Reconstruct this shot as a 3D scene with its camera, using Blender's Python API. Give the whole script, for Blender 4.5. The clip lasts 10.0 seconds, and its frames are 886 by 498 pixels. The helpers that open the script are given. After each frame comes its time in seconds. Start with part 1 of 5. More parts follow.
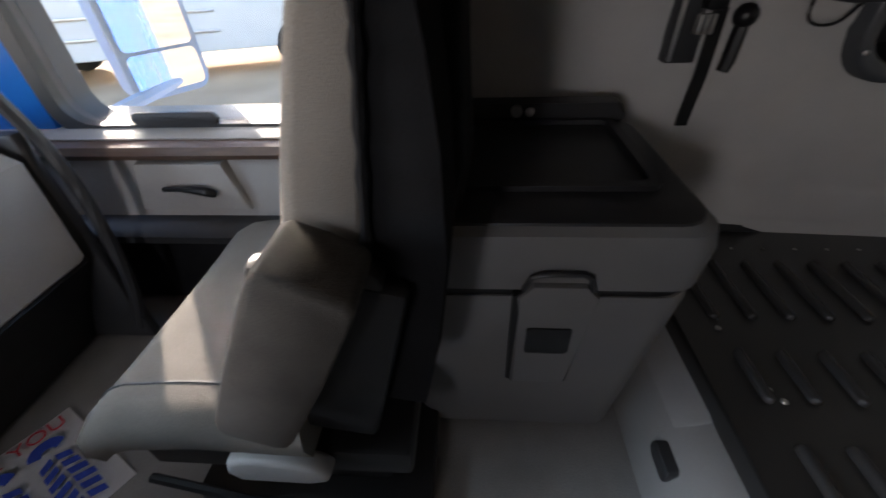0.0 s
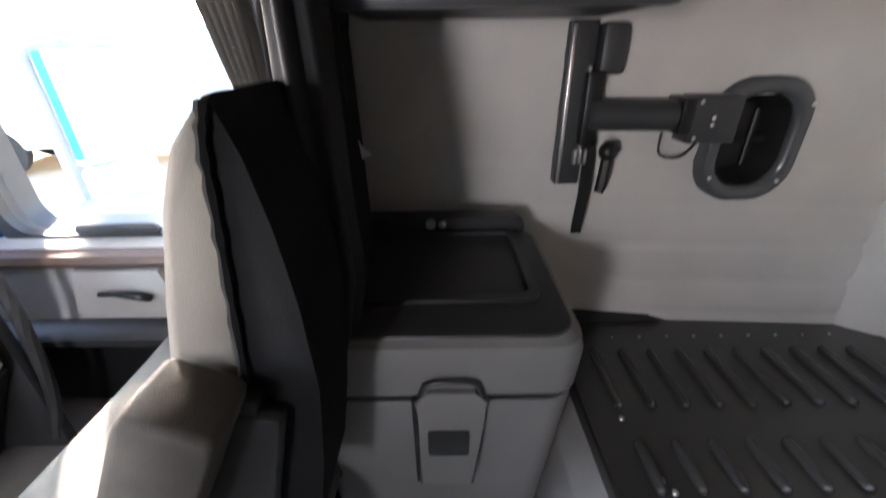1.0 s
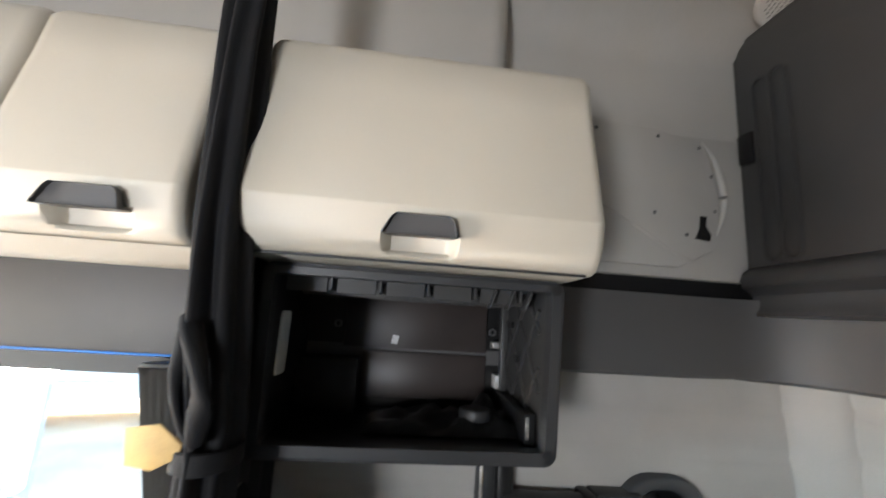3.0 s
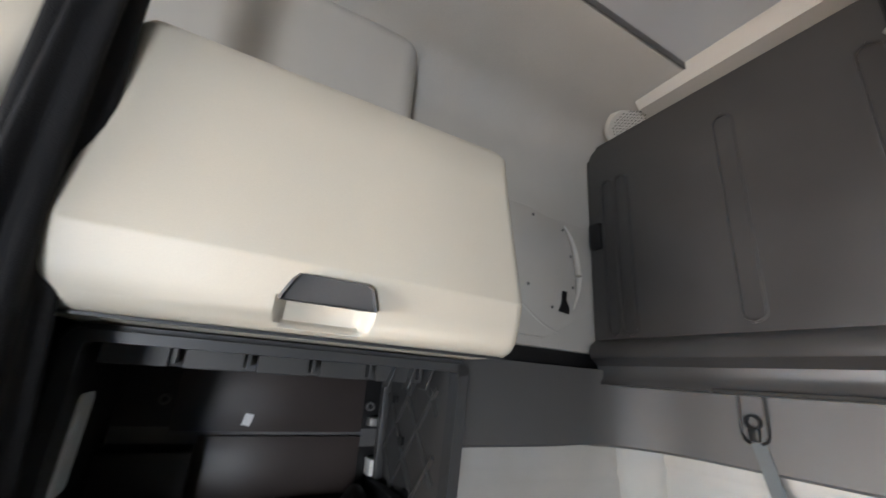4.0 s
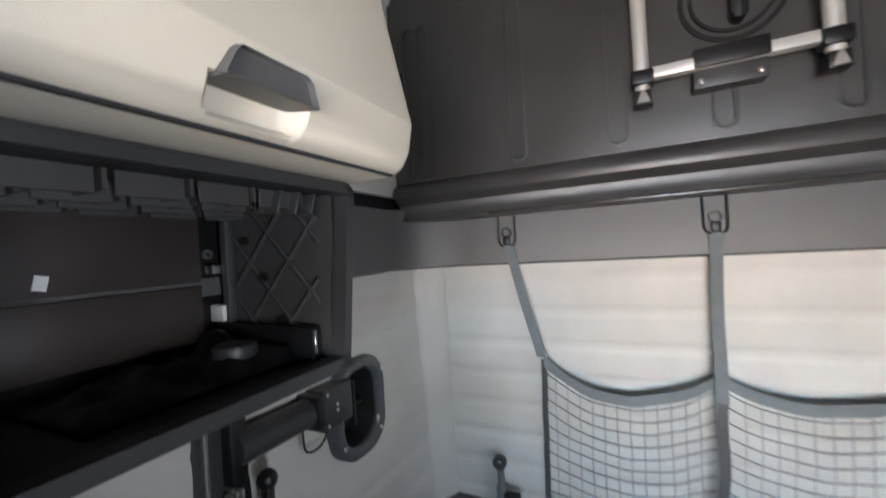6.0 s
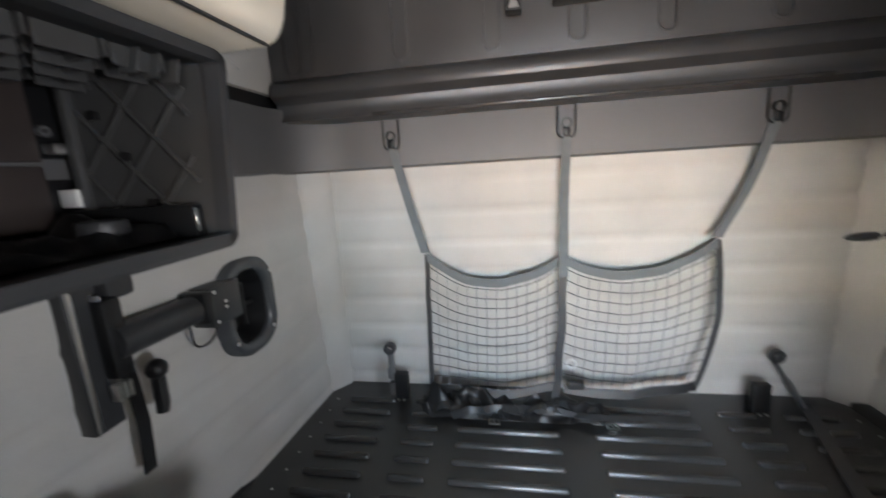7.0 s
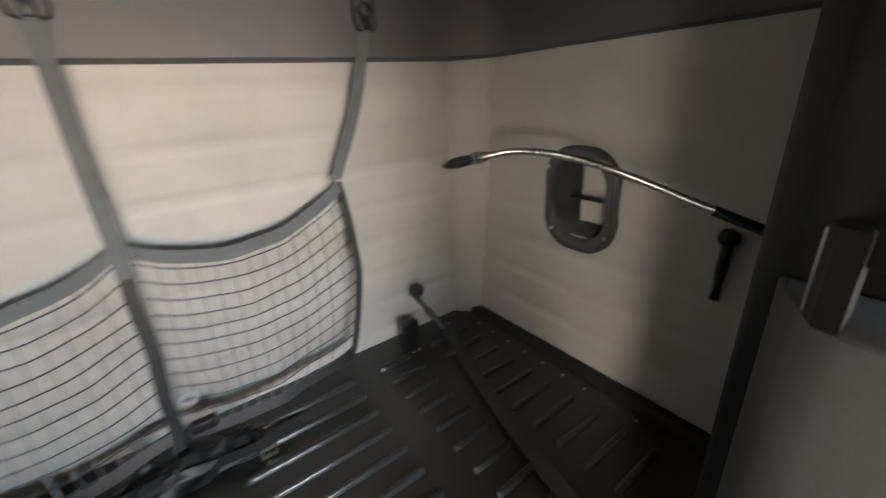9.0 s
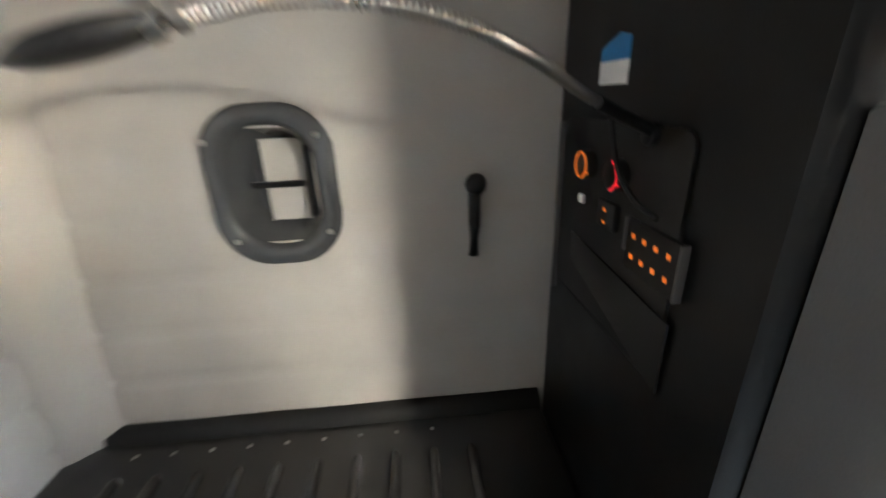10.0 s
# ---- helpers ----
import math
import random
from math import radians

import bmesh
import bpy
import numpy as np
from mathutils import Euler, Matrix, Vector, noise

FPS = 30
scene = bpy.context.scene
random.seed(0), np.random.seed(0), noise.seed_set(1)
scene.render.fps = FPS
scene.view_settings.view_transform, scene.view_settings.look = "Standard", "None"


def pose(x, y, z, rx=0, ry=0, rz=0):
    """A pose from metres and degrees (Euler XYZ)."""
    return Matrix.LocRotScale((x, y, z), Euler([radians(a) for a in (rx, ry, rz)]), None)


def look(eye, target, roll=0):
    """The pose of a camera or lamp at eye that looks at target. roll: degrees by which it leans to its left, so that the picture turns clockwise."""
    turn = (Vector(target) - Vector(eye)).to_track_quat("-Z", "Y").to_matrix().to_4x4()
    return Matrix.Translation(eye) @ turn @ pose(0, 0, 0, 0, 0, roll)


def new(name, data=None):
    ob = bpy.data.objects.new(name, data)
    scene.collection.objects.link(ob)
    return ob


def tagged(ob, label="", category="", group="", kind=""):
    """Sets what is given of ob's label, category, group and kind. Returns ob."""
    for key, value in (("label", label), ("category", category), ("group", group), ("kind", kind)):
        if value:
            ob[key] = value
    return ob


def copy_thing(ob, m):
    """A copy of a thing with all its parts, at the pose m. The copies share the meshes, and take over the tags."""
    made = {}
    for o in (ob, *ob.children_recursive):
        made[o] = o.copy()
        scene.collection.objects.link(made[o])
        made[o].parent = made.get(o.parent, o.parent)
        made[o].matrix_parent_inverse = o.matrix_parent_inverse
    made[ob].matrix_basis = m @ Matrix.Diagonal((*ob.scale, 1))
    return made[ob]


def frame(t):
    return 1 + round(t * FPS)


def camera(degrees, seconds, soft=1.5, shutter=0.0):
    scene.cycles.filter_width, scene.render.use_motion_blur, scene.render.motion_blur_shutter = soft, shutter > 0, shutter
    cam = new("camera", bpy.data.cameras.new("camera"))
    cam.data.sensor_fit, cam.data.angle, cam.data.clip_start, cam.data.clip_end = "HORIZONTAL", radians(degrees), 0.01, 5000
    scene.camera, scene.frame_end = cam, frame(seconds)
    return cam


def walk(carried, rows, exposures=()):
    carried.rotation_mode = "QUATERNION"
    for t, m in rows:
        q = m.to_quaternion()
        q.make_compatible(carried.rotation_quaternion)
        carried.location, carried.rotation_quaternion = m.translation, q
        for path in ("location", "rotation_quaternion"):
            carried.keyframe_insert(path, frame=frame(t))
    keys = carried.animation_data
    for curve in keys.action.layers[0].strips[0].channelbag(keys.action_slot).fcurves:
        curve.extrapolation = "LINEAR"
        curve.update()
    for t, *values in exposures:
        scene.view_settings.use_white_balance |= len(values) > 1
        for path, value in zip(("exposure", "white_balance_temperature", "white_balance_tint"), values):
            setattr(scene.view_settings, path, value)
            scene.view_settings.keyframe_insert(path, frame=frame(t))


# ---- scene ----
PATH = [
    (0, (-0.05, 0.073, 1.332), (-0.183, 1.652, 0.111), -2.4),
    (0.5, (0.037, 0.054, 1.355), (0.026, 1.695, 0.212), -1.7),
    (1, (0.086, 0.042, 1.436), (0.086, 1.823, 0.525), -0.9),
    (1.5, (0.125, 0.04, 1.554), (0.103, 1.943, 0.939), -0.2),
    (2, (0.145, 0.013, 1.637), (0.113, 1.995, 1.376), 0.9),
    (2.5, (0.154, -0.01, 1.693), (0.169, 1.988, 1.776), 2.2),
    (3, (0.15, -0.007, 1.737), (0.352, 1.951, 2.092), 3.7),
    (4.5, (0.05, 0.166, 1.794), (1.229, 1.645, 2.444), 2.1),
    (5, (0.052, 0.212, 1.78), (1.488, 1.522, 2.246), -0.2),
    (6.5, (-0.182, 0.255, 1.646), (1.71, 0.869, 1.436), -4.1),
    (7, (-0.191, 0.218, 1.603), (1.739, 0.563, 1.207), -3.5),
    (7.5, (-0.147, 0.175, 1.554), (1.779, 0.142, 1.018), -3.5),
    (8, (-0.074, 0.152, 1.536), (1.778, -0.245, 0.892), -3.7),
    (8.5, (0.079, 0.033, 1.52), (1.808, -0.682, 0.813), -3.8),
    (9, (0.218, -0.091, 1.526), (1.739, -1.158, 0.785), -3.6),
    (9.5, (0.453, -0.153, 1.476), (1.289, -1.807, 0.724), -2.6),
    (9.8, (0.585, -0.223, 1.423), (0.776, -2.069, 0.678), -2.3),
    (10, (0.616, -0.281, 1.365), (0.486, -2.141, 0.64), -2.4),
]
EXPOSURES = [(0, 2.6, 6700, 19), (0.5, 3.7, 6700, 20), (1.0, 4.2, 6600, 19), (1.5, 4.5, 6800, 17), (2.0, 4.3, 6600, 14), (3.0, 4.05, 6300, 10), (4.5, 4.1, 6000, 9), (5.2, 3.9, 6000, 10), (6.3, 3.95, 6050, 11), (7.0, 3.95, 6300, 12), (8.0, 3.85, 6800, 14), (8.5, 3.6, 6800, 14), (9.0, 3.55, 6800, 13), (9.5, 4.1, 6600, 12), (10, 5.05, 6400, 10)]
cam = camera(97.1, 10.0, shutter=0.5)
walk(cam, [(t, look(eye, target, roll)) for t, eye, target, roll in PATH], EXPOSURES)

# ---- light: sky and sun, through the side windows and the windscreen ----
SUN_TRAVEL = Vector((0.79, -1.0, -0.57)).normalized()
sky_world = bpy.data.worlds.new("sky")
scene.world = sky_world
sky_world.use_nodes = True
wn = sky_world.node_tree.nodes
sky = wn.new("ShaderNodeTexSky")
sky.sky_type, sky.sun_disc = "NISHITA", False
sky.sun_elevation = math.asin(-SUN_TRAVEL.z)
sky.sun_rotation = math.atan2(-SUN_TRAVEL.x, -SUN_TRAVEL.y)
wn["Background"].inputs["Strength"].default_value = 0.15
sky_world.node_tree.links.new(sky.outputs[0], wn["Background"].inputs["Color"])
sun = new("sun", bpy.data.lights.new("sun", "SUN"))
sun.data.energy, sun.data.angle, sun.data.color = 2.6, radians(0.8), (1.0, 0.93, 0.80)
sun.matrix_world = look((-6, 8, 8), Vector((-6, 8, 8)) + SUN_TRAVEL)
# the openings: sky falling in and sunlit sand thrown up through the windscreen, sky in the driver's side window


def opening_light(name, eye, target, width, height, power, colour, spread):
    lamp_ = new(name, bpy.data.lights.new(name, "AREA"))
    lamp_.data.shape, lamp_.data.size, lamp_.data.size_y = "RECTANGLE", width, height
    lamp_.data.energy, lamp_.data.color, lamp_.data.spread = power, colour, radians(spread)
    lamp_.matrix_world = look(eye, target)


opening_light("windscreen_sky", (-1.70, 0.0, 1.56), (1.36, -0.05, 0.62), 0.9, 0.28, 1.75, (0.64, 0.85, 1.0), 95)
opening_light("windscreen_ground", (-1.70, 0.0, 1.26), (1.36, -0.02, 1.62), 0.9, 0.26, 0.62, (1.0, 0.58, 0.26), 78)
# added strip under the window head, brightens the streak on the driver wall
opening_light("passenger_window_boost", (-0.84, 1.125, 1.535), (0.84, -1.04, 0.78), 0.24, 0.06, 0.17, (1.0, 0.93, 0.80), 55)
opening_light("driver_window_sky", (-0.72, -1.16, 1.32), (-0.45, 0.0, 1.30), 0.32, 0.45, 1.5, (0.95, 0.97, 1.0), 150)


# ---- materials ----


def mat(name, colour, rough=0.5, metal=0.0, var=0.12, scale=6.0, grain=0.0, grain_scale=500.0, fine=0.06, spec=0.5, stretch=(1, 1, 1)):
    """A surface with slow stains, fine speckle and fine relief."""
    m = bpy.data.materials.new(name)
    m.use_nodes = True
    nt = m.node_tree
    b = nt.nodes["Principled BSDF"]
    b.inputs["Roughness"].default_value, b.inputs["Metallic"].default_value = rough, metal
    b.inputs["Specular IOR Level"].default_value = spec
    co = nt.nodes.new("ShaderNodeTexCoord")
    mp = nt.nodes.new("ShaderNodeMapping")
    mp.inputs["Scale"].default_value = stretch
    nt.links.new(co.outputs["Object"], mp.inputs["Vector"])
    slow = nt.nodes.new("ShaderNodeTexNoise")
    slow.inputs["Scale"].default_value, slow.inputs["Detail"].default_value = scale, 4.0
    speck = nt.nodes.new("ShaderNodeTexNoise")
    speck.inputs["Scale"].default_value, speck.inputs["Detail"].default_value = grain_scale, 2.0
    for n in (slow, speck):
        nt.links.new(mp.outputs["Vector"], n.inputs["Vector"])
    a = nt.nodes.new("ShaderNodeMapRange")
    a.inputs["From Min"].default_value, a.inputs["From Max"].default_value = 0.3, 0.7
    a.inputs["To Min"].default_value, a.inputs["To Max"].default_value = 1 - var, 1 + var
    nt.links.new(slow.outputs["Fac"], a.inputs["Value"])
    c = nt.nodes.new("ShaderNodeMapRange")
    c.inputs["From Min"].default_value, c.inputs["From Max"].default_value = 0.3, 0.7
    c.inputs["To Min"].default_value, c.inputs["To Max"].default_value = 1 - fine, 1 + fine
    nt.links.new(speck.outputs["Fac"], c.inputs["Value"])
    mul = nt.nodes.new("ShaderNodeMath")
    mul.operation = "MULTIPLY"
    nt.links.new(a.outputs[0], mul.inputs[0])
    nt.links.new(c.outputs[0], mul.inputs[1])
    tint = nt.nodes.new("ShaderNodeVectorMath")
    tint.operation = "SCALE"
    tint.inputs[0].default_value = colour
    nt.links.new(mul.outputs[0], tint.inputs["Scale"])
    nt.links.new(tint.outputs[0], b.inputs["Base Color"])
    r = nt.nodes.new("ShaderNodeMapRange")
    r.inputs["To Min"].default_value, r.inputs["To Max"].default_value = max(0.03, rough - 0.09), min(1, rough + 0.09)
    nt.links.new(slow.outputs["Fac"], r.inputs["Value"])
    nt.links.new(r.outputs[0], b.inputs["Roughness"])
    if grain:
        bump = nt.nodes.new("ShaderNodeBump")
        bump.inputs["Strength"].default_value, bump.inputs["Distance"].default_value = grain, 0.002
        nt.links.new(speck.outputs["Fac"], bump.inputs["Height"])
        nt.links.new(bump.outputs["Normal"], b.inputs["Normal"])
    return m


def glow(name, colour, strength):
    m = bpy.data.materials.new(name)
    m.use_nodes = True
    b = m.node_tree.nodes["Principled BSDF"]
    b.inputs["Base Color"].default_value = (*colour, 1)
    b.inputs["Emission Color"].default_value, b.inputs["Emission Strength"].default_value = (*colour, 1), strength
    return m


PADDED = mat("padded_vinyl", (0.42, 0.402, 0.376), 0.62, var=0.07, scale=5, grain=0.25, grain_scale=700)
CREAM = mat("cream_plastic", (0.54, 0.495, 0.41), 0.48, var=0.04, scale=3, grain=0.12, grain_scale=900, fine=0.03)
LINER = mat("pale_liner", (0.45, 0.43, 0.395), 0.6, var=0.05, scale=4, grain=0.15)
HEADLINER = mat("headliner_cloth", (0.42, 0.43, 0.44), 0.85, var=0.05, scale=5, grain=0.3, grain_scale=900)
BAND = mat("grey_band_plastic", (0.082, 0.079, 0.079), 0.5, var=0.08, scale=5, grain=0.15, grain_scale=800)
DARK = mat("dark_plastic", (0.026, 0.0265, 0.028), 0.45, var=0.12, scale=8, grain=0.12, grain_scale=600)
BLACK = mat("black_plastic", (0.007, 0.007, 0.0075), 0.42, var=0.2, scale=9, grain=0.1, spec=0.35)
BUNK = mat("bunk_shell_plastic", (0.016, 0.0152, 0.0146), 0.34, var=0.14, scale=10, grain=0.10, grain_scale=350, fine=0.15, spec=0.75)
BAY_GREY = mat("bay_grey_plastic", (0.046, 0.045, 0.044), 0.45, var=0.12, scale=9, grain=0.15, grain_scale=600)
PANEL = mat("upper_bunk_shell", (0.042, 0.041, 0.041), 0.36, var=0.14, scale=5, grain=0.15, grain_scale=700)
FRIDGE = mat("fridge_grey_plastic", (0.112, 0.109, 0.105), 0.5, var=0.08, scale=7, grain=0.25, grain_scale=900)
FRIDGE_TOP = mat("fridge_black_plastic", (0.014, 0.014, 0.0155), 0.45, var=0.12, scale=9, grain=0.2, grain_scale=900)
SEAT = mat("seat_grey_weave", (0.112, 0.102, 0.089), 0.95, var=0.1, scale=8, grain=0.45, grain_scale=600, fine=0.15, spec=0.15)
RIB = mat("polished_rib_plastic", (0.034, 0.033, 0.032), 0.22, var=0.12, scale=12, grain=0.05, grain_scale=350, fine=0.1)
ARMREST = mat("armrest_worn_plush", (0.058, 0.053, 0.047), 0.95, var=0.22, scale=14, grain=0.45, grain_scale=650, fine=0.25, spec=0.12)
SEAT_BACK = mat("seat_black_cloth", (0.009, 0.009, 0.0095), 0.95, var=0.2, scale=9, grain=0.4, grain_scale=420, spec=0.05)
CURTAIN = mat("black_curtain_cloth", (0.011, 0.011, 0.012), 0.75, var=0.2, scale=7, grain=0.4, grain_scale=500, spec=0.18)
CURTAIN_GREY = mat("grey_curtain_cloth", (0.20, 0.195, 0.19), 0.9, var=0.1, grain=0.4)
FLOOR = mat("grey_floor_vinyl", (0.20, 0.195, 0.185), 0.7, var=0.15, scale=6, grain=0.4, grain_scale=300, fine=0.12)
CUP = mat("cup_plastic", (0.055, 0.058, 0.062), 0.22, var=0.12, scale=9)
END = mat("end_panel_grey", (0.075, 0.076, 0.079), 0.55, var=0.08, grain=0.2)
BASE = mat("bunk_base_grey", (0.21, 0.206, 0.20), 0.55, var=0.08, grain=0.2)
WEB = mat("grey_webbing", (0.115, 0.125, 0.13), 0.8, var=0.1, grain=0.5, grain_scale=900, stretch=(1, 1, 4))
CORD = mat("dark_net_cord", (0.035, 0.036, 0.041), 0.8, var=0.15)
CORD_PALE = mat("pale_net_cord", (0.22, 0.22, 0.225), 0.8, var=0.15)
METAL = mat("brushed_metal", (0.55, 0.54, 0.52), 0.34, metal=1.0, var=0.06, scale=12)
NECK = mat("neck_metal", (0.36, 0.35, 0.335), 0.3, metal=1.0, var=0.08, scale=12)
SILVER = mat("silver_tube", (0.70, 0.69, 0.67), 0.38, metal=0.55, var=0.05, scale=10)
WHITE = mat("white_plastic", (0.74, 0.73, 0.70), 0.5, var=0.04)
BROWN = mat("brown_board", (0.040, 0.031, 0.028), 0.42, var=0.15, scale=8, grain=0.1)
TAN = mat("tan_leather_tag", (0.50, 0.33, 0.12), 0.6, var=0.12, scale=25, grain=0.3)
DOOR = mat("door_grey_plastic", (0.36, 0.345, 0.32), 0.55, var=0.06, grain=0.2)
WALNUT = mat("brown_trim", (0.11, 0.066, 0.045), 0.4, var=0.2, scale=14, stretch=(1, 6, 6))
BLUE = mat("blue_paint", (0.01, 0.16, 0.55), 0.25, var=0.05, scale=2)
PAPER = mat("white_paper", (0.78, 0.78, 0.78), 0.85, var=0.05, scale=12, grain=0.2)
INK_BLUE = mat("blue_ink", (0.02, 0.05, 0.30), 0.8, var=0.1)
INK_RED = mat("red_ink", (0.50, 0.02, 0.04), 0.7, var=0.1)
SAND = mat("sandy_yard", (0.50, 0.37, 0.24), 0.95, var=0.25, scale=0.6, grain=0.5, grain_scale=30, fine=0.15)
VEHICLE_WHITE = mat("white_vehicle_paint", (0.70, 0.70, 0.69), 0.35, var=0.06, scale=2)
TYRE = mat("tyre_rubber", (0.02, 0.02, 0.02), 0.85, var=0.2)
FAR_GLASS = mat("tinted_glass", (0.34, 0.37, 0.38), 0.15, var=0.05)
ORANGE_LIGHT = glow("orange_backlight", (1.0, 0.22, 0.02), 0.012)
RED_LIGHT = glow("red_backlight", (1.0, 0.02, 0.04), 0.012)
MIRROR = bpy.data.materials.new("mirror_glass")
MIRROR.use_nodes = True
MIRROR.node_tree.nodes["Principled BSDF"].inputs["Metallic"].default_value = 1.0
MIRROR.node_tree.nodes["Principled BSDF"].inputs["Roughness"].default_value = 0.02
MIRROR.node_tree.nodes["Principled BSDF"].inputs["Base Color"].default_value = (0.85, 0.87, 0.88, 1)
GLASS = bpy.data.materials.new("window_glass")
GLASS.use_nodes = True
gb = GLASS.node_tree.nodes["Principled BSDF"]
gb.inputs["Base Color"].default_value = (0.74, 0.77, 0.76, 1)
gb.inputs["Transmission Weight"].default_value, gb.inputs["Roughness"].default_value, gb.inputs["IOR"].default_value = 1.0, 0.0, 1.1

# ---- building helpers ----
AXIS = {"x": lambda u, v, d: (d, u, v), "y": lambda u, v, d: (u, d, v), "z": lambda u, v, d: (u, v, d)}


def thing(name, at=(0, 0, 0), label="", category="", group=""):
    ob = new(name)
    ob.location = at
    ob.empty_display_size = 0.05
    return tagged(ob, label, category, group)


def part(name, bm, material, parent=None, label="", smooth=40, shift=None):
    bmesh.ops.recalc_face_normals(bm, faces=bm.faces)
    if shift is not None:
        bmesh.ops.translate(bm, verts=bm.verts, vec=-Vector(shift))
    me = bpy.data.meshes.new(name)
    bm.to_mesh(me)
    bm.free()
    me.polygons.foreach_set("use_smooth", [True] * len(me.polygons))
    me.set_sharp_from_angle(angle=radians(smooth))
    me.materials.append(material)
    ob = new(name, me)
    if parent:
        ob.parent = parent
        top = parent
        off = Vector()
        while top:
            off += top.location
            top = top.parent
        ob.location = -off if shift is None else Vector(shift) - off
    elif shift is not None:
        ob.location = shift
    return tagged(ob, label)


def structure(name, bm, material, label, category):
    return tagged(part(name, bm, material), label, category, kind="structure")


def box(bm, x0, x1, y0, y1, z0, z1, bev=0.0, seg=2, turn=None):
    vs = bmesh.ops.create_cube(bm, size=1.0)["verts"]
    c = Vector(((x0 + x1) / 2, (y0 + y1) / 2, (z0 + z1) / 2))
    for v in vs:
        v.co = Vector((v.co.x * (x1 - x0), v.co.y * (y1 - y0), v.co.z * (z1 - z0)))
        if turn is not None:
            v.co = turn @ v.co
        v.co += c
    if bev:
        es = {e for v in vs for e in v.link_edges}
        bmesh.ops.bevel(bm, geom=list(es), offset=bev, segments=seg, profile=0.5, affect="EDGES")
    return bm


def B(*a, **k):
    return box(bmesh.new(), *a, **k)


def rrect(u0, u1, v0, v1, r, n=5):
    """A rounded rectangle as a loop of points."""
    out = []
    for cu, cv, a0 in ((u1 - r, v1 - r, 0), (u0 + r, v1 - r, 90), (u0 + r, v0 + r, 180), (u1 - r, v0 + r, 270)):
        for i in range(n + 1):
            a = radians(a0 + 90 * i / n)
            out.append((cu + r * math.cos(a), cv + r * math.sin(a)))
    return out


def circle(cu, cv, r, n=24):
    return [(cu + r * math.cos(2 * math.pi * i / n), cv + r * math.sin(2 * math.pi * i / n)) for i in range(n)]


def loft(bm, loops, cap0=True, cap1=True, close=True):
    rows = [[bm.verts.new(p) for p in lp] for lp in loops]
    n = len(rows[0])
    for a, b in zip(rows, rows[1:]):
        for i in range(n if close else n - 1):
            j = (i + 1) % n
            bm.faces.new((a[i], a[j], b[j], b[i]))
    if cap0:
        bm.faces.new(rows[0])
    if cap1:
        bm.faces.new(rows[-1])
    return bm


def prism(bm, pts, axis, d0, d1, bev=0.0, seg=2):
    """A flat outline carried along an axis, with its rims rounded."""
    f = AXIS[axis]
    before = set(bm.verts)
    loft(bm, [[f(u, v, d0) for u, v in pts], [f(u, v, d1) for u, v in pts]])
    if bev:
        k = "xyz".index(axis)
        fresh = set(bm.verts) - before
        es = [e for e in bm.edges if e.verts[0] in fresh and e.verts[1] in fresh and abs(e.verts[0].co[k] - e.verts[1].co[k]) < 1e-6]
        bmesh.ops.bevel(bm, geom=es, offset=bev, segments=seg, profile=0.5, affect="EDGES")
    return bm


def ring(bm, outer, inner, axis, d0, d1):
    f = AXIS[axis]
    loops = [[f(u, v, d0) for u, v in inner], [f(u, v, d0) for u, v in outer], [f(u, v, d1) for u, v in outer], [f(u, v, d1) for u, v in inner]]
    return loft(bm, loops + loops[:1], cap0=False, cap1=False)


def tube(bm, pts, r, n=8, flat=1.0, up=(0, 0, 1)):
    """A round or flattened bar along a line of points; r may vary along it."""
    pts = [Vector(p) for p in pts]
    loops = []
    for i, p in enumerate(pts):
        t = (pts[min(i + 1, len(pts) - 1)] - pts[max(i - 1, 0)]).normalized()
        side = t.cross(Vector(up))
        if side.length < 1e-3:
            side = t.cross(Vector((1, 0, 0)))
        side.normalize()
        over = side.cross(t)
        rr = r[i] if isinstance(r, (list, tuple)) else r
        loops.append([p + side * rr * math.cos(a) + over * rr * flat * math.sin(a) for a in [2 * math.pi * k / n for k in range(n)]])
    return loft(bm, loops)


def ribbon(bm, pts, across, width, thick=0.002):
    """A strap along a line of points, its width lying along across."""
    w = Vector(across).normalized() * width / 2
    pts = [Vector(p) for p in pts]
    loops = []
    for i, p in enumerate(pts):
        t = (pts[min(i + 1, len(pts) - 1)] - pts[max(i - 1, 0)]).normalized()
        nrm = t.cross(w).normalized() * thick / 2
        loops.append([p + w + nrm, p - w + nrm, p - w - nrm, p + w - nrm])
    return loft(bm, loops)


def spline(ctrl, n=24):
    """A smooth line through control points."""
    c = [Vector(p) for p in ctrl]
    c = [c[0] * 2 - c[1]] + c + [c[-1] * 2 - c[-2]]
    out = []
    for i in range(n + 1):
        s = i / n * (len(c) - 3)
        k = min(int(s), len(c) - 4)
        t = s - k
        p0, p1, p2, p3 = c[k:k + 4]
        out.append(0.5 * (2 * p1 + (p2 - p0) * t + (2 * p0 - 5 * p1 + 4 * p2 - p3) * t * t + (3 * p1 - p0 - 3 * p2 + p3) * t ** 3))
    return out


def lerp(a, b, t):
    return a + (b - a) * t


def dome(bm, c, r, axis="y", flat=0.5, n=10):
    vs = bmesh.ops.create_uvsphere(bm, u_segments=n, v_segments=max(4, n // 2), radius=r)["verts"]
    k = "xyz".index(axis)
    for v in vs:
        v.co[k] *= flat
        v.co += Vector(c)
    return bm


